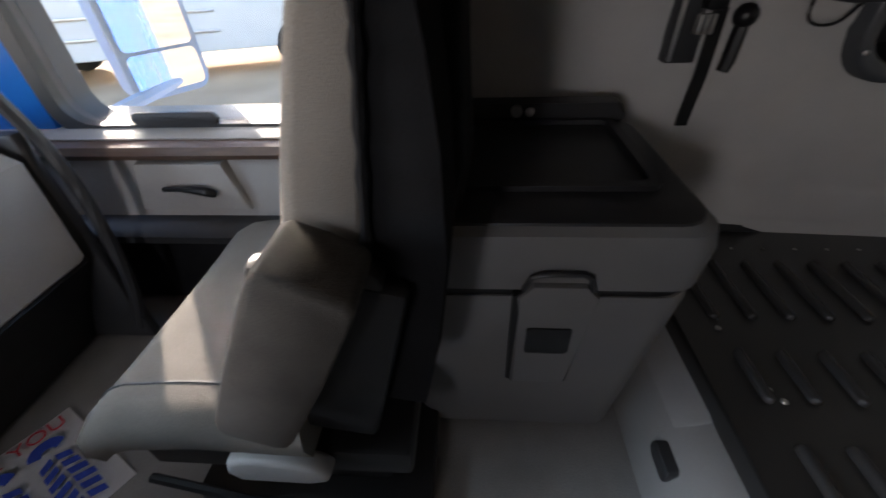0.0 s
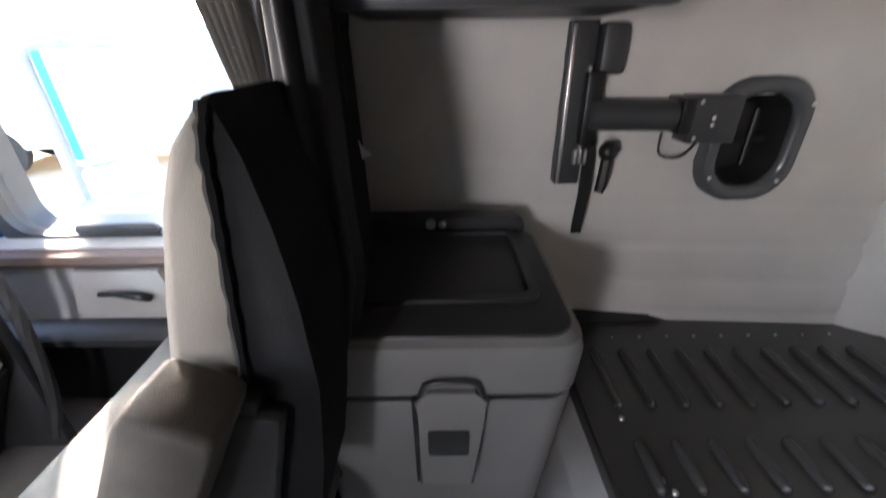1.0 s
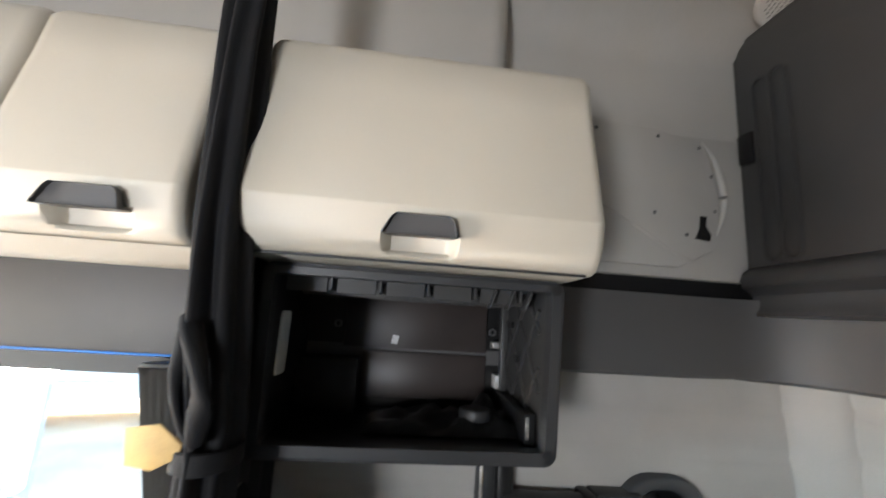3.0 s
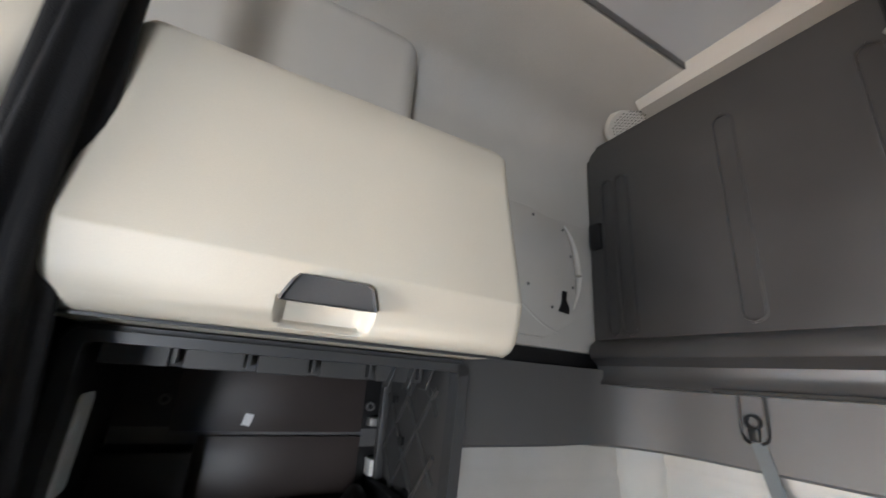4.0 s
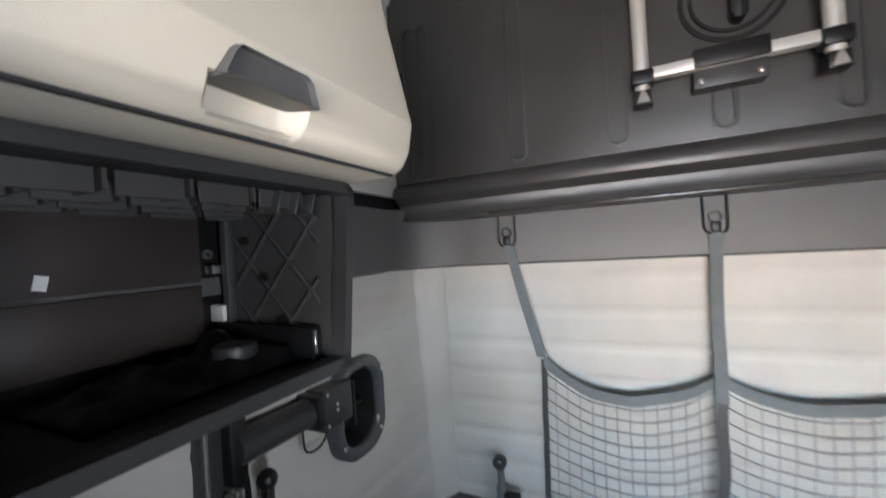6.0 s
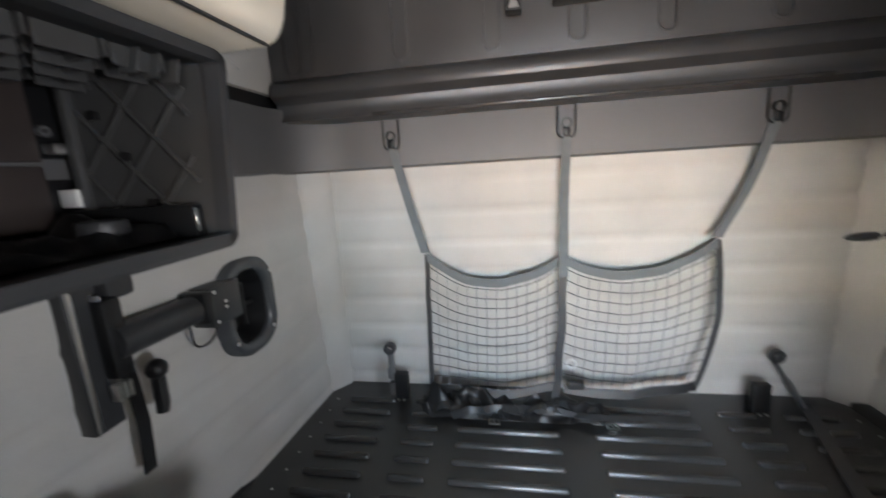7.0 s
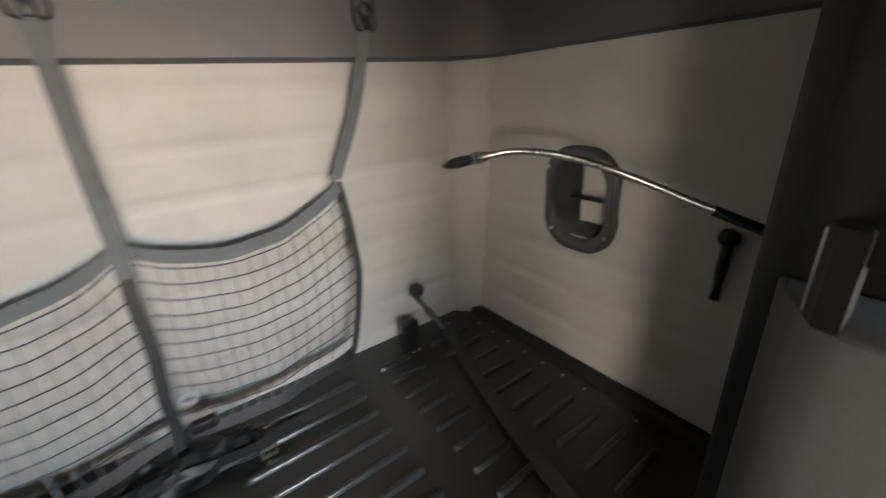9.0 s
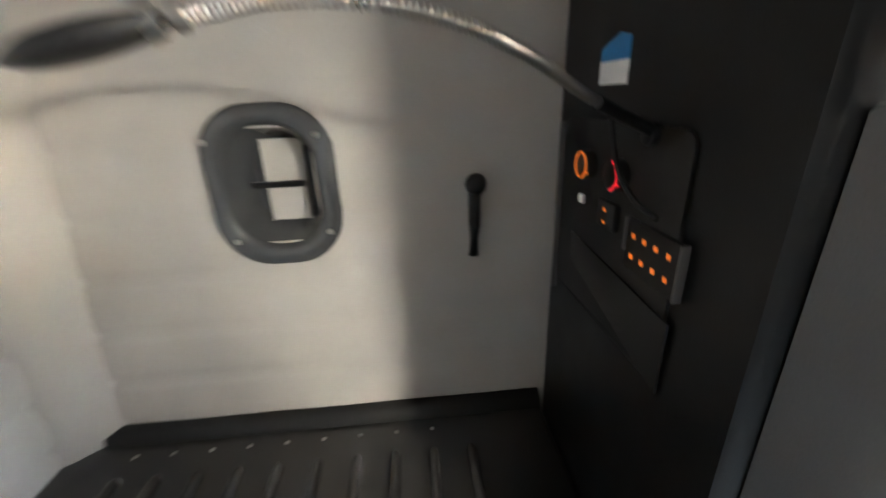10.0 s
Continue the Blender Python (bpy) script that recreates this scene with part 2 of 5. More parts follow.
def padded(bm, start, run, height, z0, lean=0.0, pitch=0.127, depth=0.011, hole=None, steps=14):
    """A quilted panel: horizontal rolls between sewn seams, facing the room. run: its direction and length; hole: (s0, s1, za, zb)."""
    start, run = Vector(start), Vector(run)
    length = run.length
    d = run.normalized()
    out = Vector((d.y, -d.x, 0))
    ss = {round(length * i / steps, 4) for i in range(steps + 1)}
    zs = {round(min(z0 + pitch * i / 8, z0 + height), 4) for i in range(int(height / pitch * 8) + 2)}
    if hole:
        ss |= {hole[0], hole[1]}
        zs |= {hole[2], hole[3]}
    ss, zs = sorted(ss), sorted(zs)
    grid = []
    for z in zs:
        k = ((z - z0) % pitch) / pitch
        roll = depth * (abs(math.sin(math.pi * k)) ** 0.32 - 1)
        row = []
        for s in ss:
            wob = 0.0022 * noise.noise(Vector((s * 6, z * 9, start.y)))
            row.append(bm.verts.new(start + d * s + out * (roll + wob + lean * (z - z0) / height) + Vector((0, 0, z))))
        grid.append(row)
    for j in range(len(zs) - 1):
        for i in range(len(ss) - 1):
            if hole and hole[0] <= (ss[i] + ss[i + 1]) / 2 <= hole[1] and hole[2] <= (zs[j] + zs[j + 1]) / 2 <= hole[3]:
                continue
            bm.faces.new((grid[j][i], grid[j][i + 1], grid[j + 1][i + 1], grid[j + 1][i]))
    return bm

# ---- the setting ----
FLOOR_Z, CEIL_Z, BUNK_Z = 0.38, 2.74, 0.625
WX0, WX1, WZ0, WZ1 = -1.13, -0.34, 0.975, 1.575


def holed_wall(x0, x1, z0, z1, y0, y1, h):
    return ring(bmesh.new(), [(x0, z0), (x1, z0), (x1, z1), (x0, z1)], [(h[0], h[2]), (h[1], h[2]), (h[1], h[3]), (h[0], h[3])], "y", y0, y1)


ground = bmesh.new()
bmesh.ops.create_grid(ground, x_segments=40, y_segments=40, size=400)
for v in ground.verts:
    v.co.z = -0.75 + 0.05 * noise.noise(v.co * 0.2)
structure("ground", ground, SAND, "sandy open yard in full sun", "ground")

structure("floor", B(-1.78, 1.56, -1.16, 1.16, 0.30, FLOOR_Z), FLOOR, "grey vinyl cab floor", "floor")
structure("ceiling", B(-1.78, 1.56, -1.22, 1.22, CEIL_Z + 0.02, CEIL_Z + 0.08), HEADLINER, "pale grey cloth headliner", "ceiling")
liner = bmesh.new()
for side in (1, -1):
    pts = [(side * 1.10, 2.35), (side * 1.05, 2.35)] + [(side * (0.90 + 0.15 * math.cos(radians(a))), 2.58 + 0.15 * math.sin(radians(a))) for a in range(0, 91, 10)] + [(side * 0.62, CEIL_Z - 0.005), (side * 0.62, CEIL_Z + 0.03), (side * 1.10, CEIL_Z + 0.03)]
    prism(liner, pts, "x", -1.75, 1.5)
structure("roof_cove", liner, LINER, "rounded pale liner where the walls meet the roof", "wall trim")
step = bmesh.new()
box(step, -1.70, 0.40, 0.93, 1.06, 2.22, 2.72, 0.06, 6)
structure("liner_step", step, LINER, "rounded step in the pale side liner above the lockers", "wall trim")
structure("ceiling_seam", B(-1.7, 1.14, 0.613, 0.617, CEIL_Z - 0.006, CEIL_Z + 0.02), BAND, "dark seam in the headliner", "trim")

wp = structure("wall_passenger", holed_wall(-1.78, 1.56, 0.30, 2.78, 1.17, 1.20, (WX0 - 0.10, WX1 + 0.04, WZ0 - 0.02, WZ1 + 0.03)), BLUE, "blue painted cab side with a window opening", "wall")
wd = structure("wall_driver", holed_wall(-1.78, 1.56, 0.30, 2.78, -1.22, -1.17, (-1.02, -0.56, 1.02, WZ1)), BLUE, "blue painted cab side with a window opening", "wall")
wr = structure("wall_rear", B(1.50, 1.56, -1.17, 1.17, 0.30, 2.78), BLUE, "rear cab wall", "wall")
front = bmesh.new()
box(front, -1.80, -1.72, -1.17, 1.17, 0.30, 1.0)
box(front, -1.80, -1.72, -1.17, 1.17, 1.78, 2.78)
structure("wall_front", front, DOOR, "front cab wall round the windscreen", "wall")

bm = padded(bmesh.new(), (-0.30, 1.164, 0), (1.74, -0.117, 0), 1.10, 0.53, lean=0.032, depth=0.007, hole=(1.105, 1.267, 1.105, 1.325))
part("quilted_panel", bm, PADDED, wp, "grey-white quilted vinyl panel with horizontal seams", smooth=60)
bm = padded(bmesh.new(), (1.42, -1.065, 0), (-1.22, 0, 0), 1.10, 0.53, lean=0.02, depth=0.007, hole=(0.455, 0.615, 1.105, 1.325))
part("quilted_panel", bm, PADDED, wd, "grey-white quilted vinyl panel with horizontal seams", smooth=60)
bm = padded(bmesh.new(), (1.447, 1.0, 0), (0, -2.0, 0), 1.10, 0.55, lean=0.105, depth=0.011)
part("quilted_panel", bm, PADDED, wr, "grey-white quilted vinyl panel with horizontal seams", smooth=60)
for side, wall in ((1, wp), (-1, wd)):
    near = 0.022 if side > 0 else 0.0
    pts = [(1.235, side * 1.07), (1.230, side * (1.042 - near)), (1.243, side * (1.026 - near)), (1.285, side * (0.99 - near * 0.8)), (1.315, side * (0.96 - near * 0.4)), (1.345, side * 0.945), (1.46, side * 0.945), (1.48, side * 1.10), (1.235, side * 1.10)]
    bm = bmesh.new()
    rolls = []
    for i in range(37):
        z0, foot = 0.55 + 0.03 * i, 1 - i / 36
        rolls.append([(x + 0.115 * foot + 0.0015 * noise.noise(Vector((z0 * 9, x * 5, side))), y + side * 0.045 * foot + side * 0.0015 * noise.noise(Vector((z0 * 12, y * 5, 3))), z0) for x, y in pts])
    loft(bm, rolls)
    part("corner_bolster", bm, PADDED, wall, "padded upright roll in the corner", smooth=70)


def band_line(off, x_front):
    """The plan of the grey band round the sleeping space, from the passenger side to the driver side."""
    half = [(x_front, 1.045 - off), (1.10 - off * 0.3, 1.045 - off), (1.18 - off * 0.6, 1.03 - off), (1.24 - off, 0.985 - off * 0.8), (1.285 - off, 0.915 - off * 0.5), (1.305 - off, 0.82)]
    return half + [(x, -y) for x, y in reversed(half)]


bm = bmesh.new()
inner, outer = band_line(0, -0.10), [(-0.10, 1.16), (1.49, 1.16), (1.49, 1.0), (1.49, 0.95), (1.49, 0.9), (1.49, 0.82)]
outer = outer + [(x, -y) for x, y in reversed(outer)]
loops = []
for z, o in ((1.620, 0.0), (1.628, 0.012), (1.70, 0.010), (1.80, 0.004), (1.85, 0.0)):
    loops.append([(x, y, z) for x, y in band_line(o, -0.10)] + [(x, y, z) for x, y in reversed(outer)])
loft(bm, loops)
structure("band_trim", bm, BAND, "dark grey plastic band round the sleeping space", "trim")
# shade in the gap over the band, drawn as black strips
structure("band_gap", prism(bmesh.new(), [(-0.10, 1.16), (1.3, 1.16), (1.3, 1.075), (-0.10, 1.075)], "z", 1.851, 1.90), BLACK, "black strip standing for the shaded gap above the band", "trim")
structure("band_shade_strip_driver", prism(bmesh.new(), [(-0.10, -1.16), (1.3, -1.16), (1.3, -1.075), (-0.10, -1.075)], "z", 1.851, 1.90), BLACK, "black strip standing for the shaded gap above the band", "trim")
up = bmesh.new()
box(up, -1.7, 1.5, 1.05, 1.16, 1.90, 2.40, 0.006)
up_p = structure("upper_wall_passenger", up, LINER, "pale plastic upper side wall", "wall")
part("access_cover", prism(bmesh.new(), [(0.62, 1.93), (0.95, 1.93), (1.06, 1.985), (1.095, 2.03), (1.08, 2.20), (1.03, 2.33), (0.88, 2.36), (0.62, 2.36)], "y", 1.038, 1.052, 0.005), LINER, up_p, "pale cover plate with small screws")
for x, z in ((0.90, 2.335), (1.035, 2.31), (1.07, 2.22), (1.075, 2.11), (0.88, 2.09), (0.98, 2.03), (0.70, 2.34)):
    part("screw", dome(bmesh.new(), (x, 1.038, z), 0.006, "y", 0.5, 8), BAND, up_p, "small dark screw")

part("latch_hole", prism(bmesh.new(), [(1.005, 2.02), (1.05, 2.015), (1.055, 2.035), (1.04, 2.06), (1.045, 2.09), (1.025, 2.09), (1.02, 2.05)], "y", 1.034, 1.040), BLACK, up_p, "torn black hole in the cover")
ridge = bmesh.new()
tube(ridge, spline([(1.078, 1.040, 2.035), (1.100, 1.038, 2.10), (1.106, 1.038, 2.17), (1.082, 1.038, 2.27), (1.045, 1.040, 2.33)], 28), [0.004 + 0.010 * math.sin(math.pi * k / 28) for k in range(29)], 10, flat=0.8)
tube(ridge, spline([(0.62, 1.039, 2.135), (0.74, 1.039, 2.09), (0.86, 1.039, 2.02), (0.93, 1.039, 1.975), (1.0, 1.040, 1.95)], 20), 0.004, 8)
part("moulded_ridge", ridge, LINER, up_p, "raised curved ridge round the cover", smooth=70)
up = B(-1.7, 1.5, -1.16, -1.05, 1.90, 2.40, 0.006)
structure("upper_wall_driver", up, LINER, "pale plastic upper side wall", "wall")
structure("rear_upper_wall", B(1.30, 1.49, -1.05, 1.05, 1.851, 2.74), LINER, "pale plastic wall behind the upper bunk", "wall")
rail = bmesh.new()
prism(rail, [(1.13, 2.765), (1.13, 2.735), (1.15, 2.705), (1.30, 2.70), (1.30, 2.765)], "y", -0.80, 0.79, 0.004)
structure("roof_rail", rail, LINER, "pale rail along the roof above the bunk", "trim")


def roof_speaker():
    t = thing("roof_speaker", (1.20, 0.865, 2.712), "round pale perforated speaker grille in the roof corner", "speaker")
    n = Vector((-0.25, -0.45, -0.85)).normalized()
    q = n.to_track_quat("Z", "Y").to_matrix()
    def disc(r0, r1, h0, h1, bm):
        loft(bm, [[Vector((1.20, 0.865, 2.712)) + q @ Vector((r * math.cos(a), r * math.sin(a), h)) for a in [2 * math.pi * k / 28 for k in range(28)]] for r, h in ((r0, h0), (r1, h1))])
        return bm
    part("rim", disc(0.085, 0.075, 0.0, 0.012, bmesh.new()), LINER, t)
    holes = bmesh.new()
    for i in range(-5, 6):
        for j in range(-5, 6):
            u, v = 0.0125 * (i + 0.5 * (j % 2)), 0.011 * j
            if u * u + v * v < 0.062 ** 2:
                c = Vector((1.20, 0.865, 2.712)) + q @ Vector((u, v, 0.0122))
                loft(holes, [[c + q @ Vector((0.003 * math.cos(a), 0.003 * math.sin(a), h)) for a in [math.pi * k / 3 for k in range(6)]] for h in (0, 0.0012)])
    part("grille_holes", holes, BAND, t, "dark round perforations")
    return t


roof_speaker()

# ---- passenger door and window ----
door = thing("door_1", (-0.8, 1.1, FLOOR_Z), "grey passenger door with brown sill trim and a closed window", "door")
door["kind"] = "structure"
part("lower_panel", B(-1.72, -0.31, 1.00, 1.168, 0.39, 0.70, 0.02), BLACK, door, "black lower door trim")
part("shelf", prism(bmesh.new(), [(1.16, 0.70), (0.93, 0.68), (0.925, 0.705), (0.945, 0.73), (1.0, 0.745), (1.16, 0.76)], "x", -1.7, -0.32, 0.006), DARK, door, "dark grey armrest shelf")
part("inner_panel", prism(bmesh.new(), [(1.165, 0.72), (0.985, 0.735), (1.0, 0.80), (1.01, 0.90), (1.03, 0.925), (1.165, 0.925)], "x", -1.7, -0.32, 0.008), DOOR, door)
part("handle_pocket", prism(bmesh.new(), [(-0.98, 0.765), (-0.66, 0.765), (-0.70, 0.905), (-0.94, 0.905)], "y", 0.975, 1.02, 0.008), DOOR, door, "raised pale handle surround")
hd = bmesh.new()
tube(hd, spline([(-0.875, 0.962, 0.838), (-0.82, 0.955, 0.843), (-0.76, 0.953, 0.838), (-0.735, 0.965, 0.822)], 10), [0.007] * 4 + [0.009, 0.011, 0.012, 0.013, 0.013, 0.012, 0.009], 8)
part("handle", hd, BLACK, door, "black pull handle")
part("sill_trim", prism(bmesh.new(), [(1.05, 0.925), (0.975, 0.918), (0.962, 0.935), (0.968, 0.955), (1.0, 0.965), (1.05, 0.967)], "x", -1.7, -0.32, 0.003), WALNUT, door, "brown trim strip under the window")
part("sill", prism(bmesh.new(), [(1.21, 0.95), (1.0, 0.955), (0.995, 0.968), (1.02, 0.978), (1.21, 0.985)], "x", -1.7, -0.32), DOOR, door, "pale window sill")
part("sill_grip", prism(bmesh.new(), rrect(-0.93, -0.70, 0.985, 1.02, 0.015), "y", 1.035, 1.05, 0.004), DARK, door, "dark grip on the sill")
win = bmesh.new()
ring(win, rrect(WX0 - 0.03, WX1 + 0.03, WZ0 - 0.03, WZ1 + 0.03, 0.10), rrect(WX0 + 0.012, WX1 - 0.012, WZ0 + 0.012, WZ1 - 0.012, 0.07), "y", 1.042, 1.07)
part("window_seal", win, DARK, door, "dark rubber window seal")
win = bmesh.new()
ring(win, rrect(WX0 - 0.02, WX1 + 0.02, WZ0 - 0.02, WZ1 + 0.02, 0.09), rrect(WX0 + 0.002, WX1 - 0.002, WZ0 + 0.002, WZ1 - 0.002, 0.075), "y", 1.071, 1.169)
part("window_reveal", win, BAND, door)
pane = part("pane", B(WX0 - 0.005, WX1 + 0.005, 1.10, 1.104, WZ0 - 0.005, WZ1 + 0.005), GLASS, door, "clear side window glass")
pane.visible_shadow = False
part("header_panel", B(-1.7, -0.31, 1.043, 1.168, WZ1 + 0.03, 1.895, 0.01), BAND, door, "grey cloth-covered header above the window")
part("front_post", B(-1.7, WX0 - 0.03, 1.043, 1.168, 0.94, WZ1 + 0.03, 0.01), BLUE, door, "blue painted door frame")
part("frame_edge", B(WX0 + 0.02, WX1 - 0.02, 1.039, 1.0425, WZ1 + 0.031, WZ1 + 0.037, 0.001, 1), BLUE, door, "thin blue painted frame edge")
part("rear_post", B(WX1 + 0.03, -0.28, 1.043, 1.168, 0.94, WZ1 + 0.03, 0.01), BAND, door)
# the driver door, never faced, closes the other side
ddoor = thing("door_2", (-0.8, -1.1, FLOOR_Z), "grey driver door, closed", "door")
ddoor["kind"] = "structure"
part("lower_panel", B(-1.72, 0.0, -1.168, -1.02, 0.39, 0.94, 0.02), DOOR, ddoor)
part("header_panel", B(-1.7, 0.0, -1.168, -1.043, WZ1 + 0.03, 1.895, 0.01), BAND, ddoor)
part("front_post", B(-1.7, WX0 - 0.03, -1.168, -1.043, 0.941, WZ1 + 0.029, 0.01), DARK, ddoor)
part("rear_post", B(WX1 + 0.03, 0.19, -1.168, -1.043, 0.941, WZ1 + 0.029, 0.01), BAND, ddoor)

dash = thing("dashboard", (-1.3, 0.5, FLOOR_Z), "grey dashboard with a pale lower face and dark edges", "dashboard")
part("body", prism(bmesh.new(), [(-1.70, 0.55), (-1.25, 0.55), (-1.02, 0.74), (-1.00, 1.0), (-1.10, 1.06), (-1.70, 1.08)], "y", -1.0, 0.80, 0.02), DOOR, dash, "pale grey glovebox face")
part("lower_trim", prism(bmesh.new(), [(-1.70, 0.40), (-1.22, 0.40), (-1.14, 0.55), (-1.03, 0.72), (-1.06, 0.75), (-1.70, 0.75)], "y", -1.01, 0.81, 0.01), BLACK, dash, "black lower dashboard")
tr = bmesh.new()
tube(tr, spline([(-1.03, 0.835, 1.16), (-1.0, 0.85, 1.02), (-0.985, 0.85, 0.90), (-0.985, 0.84, 0.76), (-1.0, 0.83, 0.60), (-1.05, 0.82, 0.45)], 18), 0.016, 8)
part("edge_trim", tr, DARK, dash, "dark curved edge trim")
part("side_cover", B(-1.7, -1.02, 0.815, 0.85, 0.40, 1.05, 0.012), DARK, dash)

# ---- lower bunk ----
bunk = thing("lower_bunk", (0.95, 0, FLOOR_Z), "black ribbed plastic lower bunk base without a mattress", "bunk")
plan = [(0.33, -1.085), (0.33, -0.57), (0.36, -0.50), (0.43, -0.42), (0.43, 1.14), (1.27, 1.125), (1.39, 1.10), (1.44, 1.06), (1.455, 0.97), (1.458, 0.85), (1.458, -0.85), (1.455, -0.97), (1.44, -1.06), (1.39, -1.09), (1.27, -1.095)]
shell = bmesh.new()
prism(shell, plan, "z", 0.52, BUNK_Z, 0.012, 3)
part("deck", shell, BUNK, bunk)
for side, xs in ((1, 0.45), (-1, 0.332)):
    lipb = prism(bmesh.new(), [(side * (v + (0.062 if side > 0 else 0.01)), z) for v, z in ((1.10, 0.60), (1.042, 0.60), (1.022, 0.617), (1.030, 0.645), (1.055, 0.66), (1.10, 0.665))], "x", xs, 1.26 if side > 0 else 1.38, 0.004)
    part("side_lip", lipb, BLACK, bunk)
for y0, y1 in ((0.06, 0.44), (-0.06, -0.444), (0.515, 0.64), (-0.535, -0.67), (0.73, 0.94), (-0.76, -0.94)):
    data = None
    for k in range(10):
        x = 1.288 - 0.0848 * k
        if data is None:
            rb = bmesh.new()
            ya, yb = min(y0, y1), max(y0, y1)
            outline = rrect(x - 0.012, x + 0.012, ya, yb, 0.0115, 3)
            loft(rb, [[(u, v, BUNK_Z - 0.004) for u, v in outline], [(x + (u - x) * 0.97, lerp(v, (ya + yb) / 2, 0.004), BUNK_Z + 0.003) for u, v in outline], [(x + (u - x) * 0.84, lerp(v, (ya + yb) / 2, 0.010), BUNK_Z + 0.0085) for u, v in outline], [(x + (u - x) * 0.55, lerp(v, (ya + yb) / 2, 0.022), BUNK_Z + 0.0125) for u, v in outline], [(x + (u - x) * 0.2, lerp(v, (ya + yb) / 2, 0.035), BUNK_Z + 0.014) for u, v in outline]])
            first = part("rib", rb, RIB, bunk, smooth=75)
            data, home = first.data, first.location.copy()
        else:
            again = new("rib", data)
            again.parent = bunk
            again.location = home + Vector((-0.0848 * k, 0, 0))
bs = bmesh.new()
prism(bs, [(0.325, FLOOR_Z), (0.335, 0.47), (0.365, 0.535), (0.43, 0.575), (0.62, 0.578), (0.62, FLOOR_Z)], "y", -0.44, 1.06, 0.008)
base = part("base", bs, BASE, bunk, "grey plastic bunk base")
grip = bmesh.new()
prism(grip, rrect(0.425, 0.495, 0.478, 0.520, 0.010), "x", 0.334, 0.36, 0.003)
part("pocket", grip, DARK, base, "dark recessed grip")
part("corner_cap", prism(bmesh.new(), [(0.34, 0.47), (0.372, 0.54), (0.432, 0.582), (0.47, 0.583), (0.47, 0.47)], "y", 0.50, 1.05, 0.01), BASE, base)
# rows of metal domes stand for the glints on the rib ends
for side in (1, -1):
    for k in range(9):
        part("rivet_glint", dome(bmesh.new(), (1.288 - 0.0848 * k, side * 1.0, BUNK_Z + 0.002), 0.005, "z", 0.5, 8), METAL, bunk, "small bright dome, for rivets and rib-end glints")
for x, y in ((0.52, 0.74), (0.515, 0.70), (0.55, 0.52), (0.535, 0.545)):
    part("rivet_glint", dome(bmesh.new(), (x, y, BUNK_Z + 0.003), 0.007, "z", 0.6, 8), METAL, bunk, "small bright dome, for rivets and rib-end glints")

# ---- upper bunk, folded up against the rear wall ----
ub = thing("upper_bunk", (1.22, 0, 1.82), "dark grey plastic upper bunk folded up against the rear wall", "bunk")
shell = bmesh.new()
prism(shell, rrect(-1.04, 1.04, 1.885, 2.675, 0.05), "x", 1.175, 1.295, 0.016, 4)
part("shell", shell, PANEL, ub)
lip = bmesh.new()
prism(lip, [(1.30, 1.96), (1.175, 1.945), (1.150, 1.925), (1.140, 1.905), (1.146, 1.885), (1.170, 1.872), (1.184, 1.862), (1.187, 1.842), (1.184, 1.824), (1.177, 1.813), (1.177, 1.804), (1.30, 1.800)], "y", -1.04, 1.04, 0.003)
part("lower_lip", lip, PANEL, ub)
part("slot", B(1.160, 1.1765, -0.70, 0.68, 1.8005, 1.8115, 0.004, 3), RIB, ub, "glossy black edge of the long slot")
for y, z0, z1 in ((0.565, 1.965, 2.56), (0.265, 1.965, 2.56), (-0.255, 1.965, 2.56), (-0.56, 1.965, 2.56), (0.0, 1.965, 2.09), (0.90, 1.95, 2.52), (0.955, 1.95, 2.52), (-0.90, 1.95, 2.52)):
    g = bmesh.new()
    ring(g, rrect(y - 0.031, y + 0.031, z0, z1, 0.030), rrect(y - 0.020, y + 0.020, z0 + 0.011, z1 - 0.011, 0.0195), "x", 1.168, 1.18)
    bmesh.ops.bevel(g, geom=[e for e in g.edges if abs(e.verts[0].co.x - 1.168) < 1e-5 and abs(e.verts[1].co.x - 1.168) < 1e-5], offset=0.0045, segments=2, affect="EDGES")
    part("groove", g, PANEL, ub, smooth=60)
part("end_latch", B(1.16, 1.19, 0.985, 1.035, 2.26, 2.36, 0.008), BLACK, ub, "black end latch")
kn = bmesh.new()
ring(kn, circle(-0.03, 2.32, 0.125, 32), circle(-0.03, 2.32, 0.113, 32), "x", 1.168, 1.18)
ring(kn, circle(-0.03, 2.32, 0.100, 32), circle(-0.03, 2.32, 0.092, 32), "x", 1.165, 1.18)
cup = part("handle_cup", kn, BLACK, ub, "round black handle cup")
part("turn_handle", prism(bmesh.new(), rrect(-0.055, -0.018, 2.235, 2.40, 0.018), "x", 1.13, 1.176, 0.008), BLACK, cup, "black turning handle")

# ---- cooler box behind the seat ----


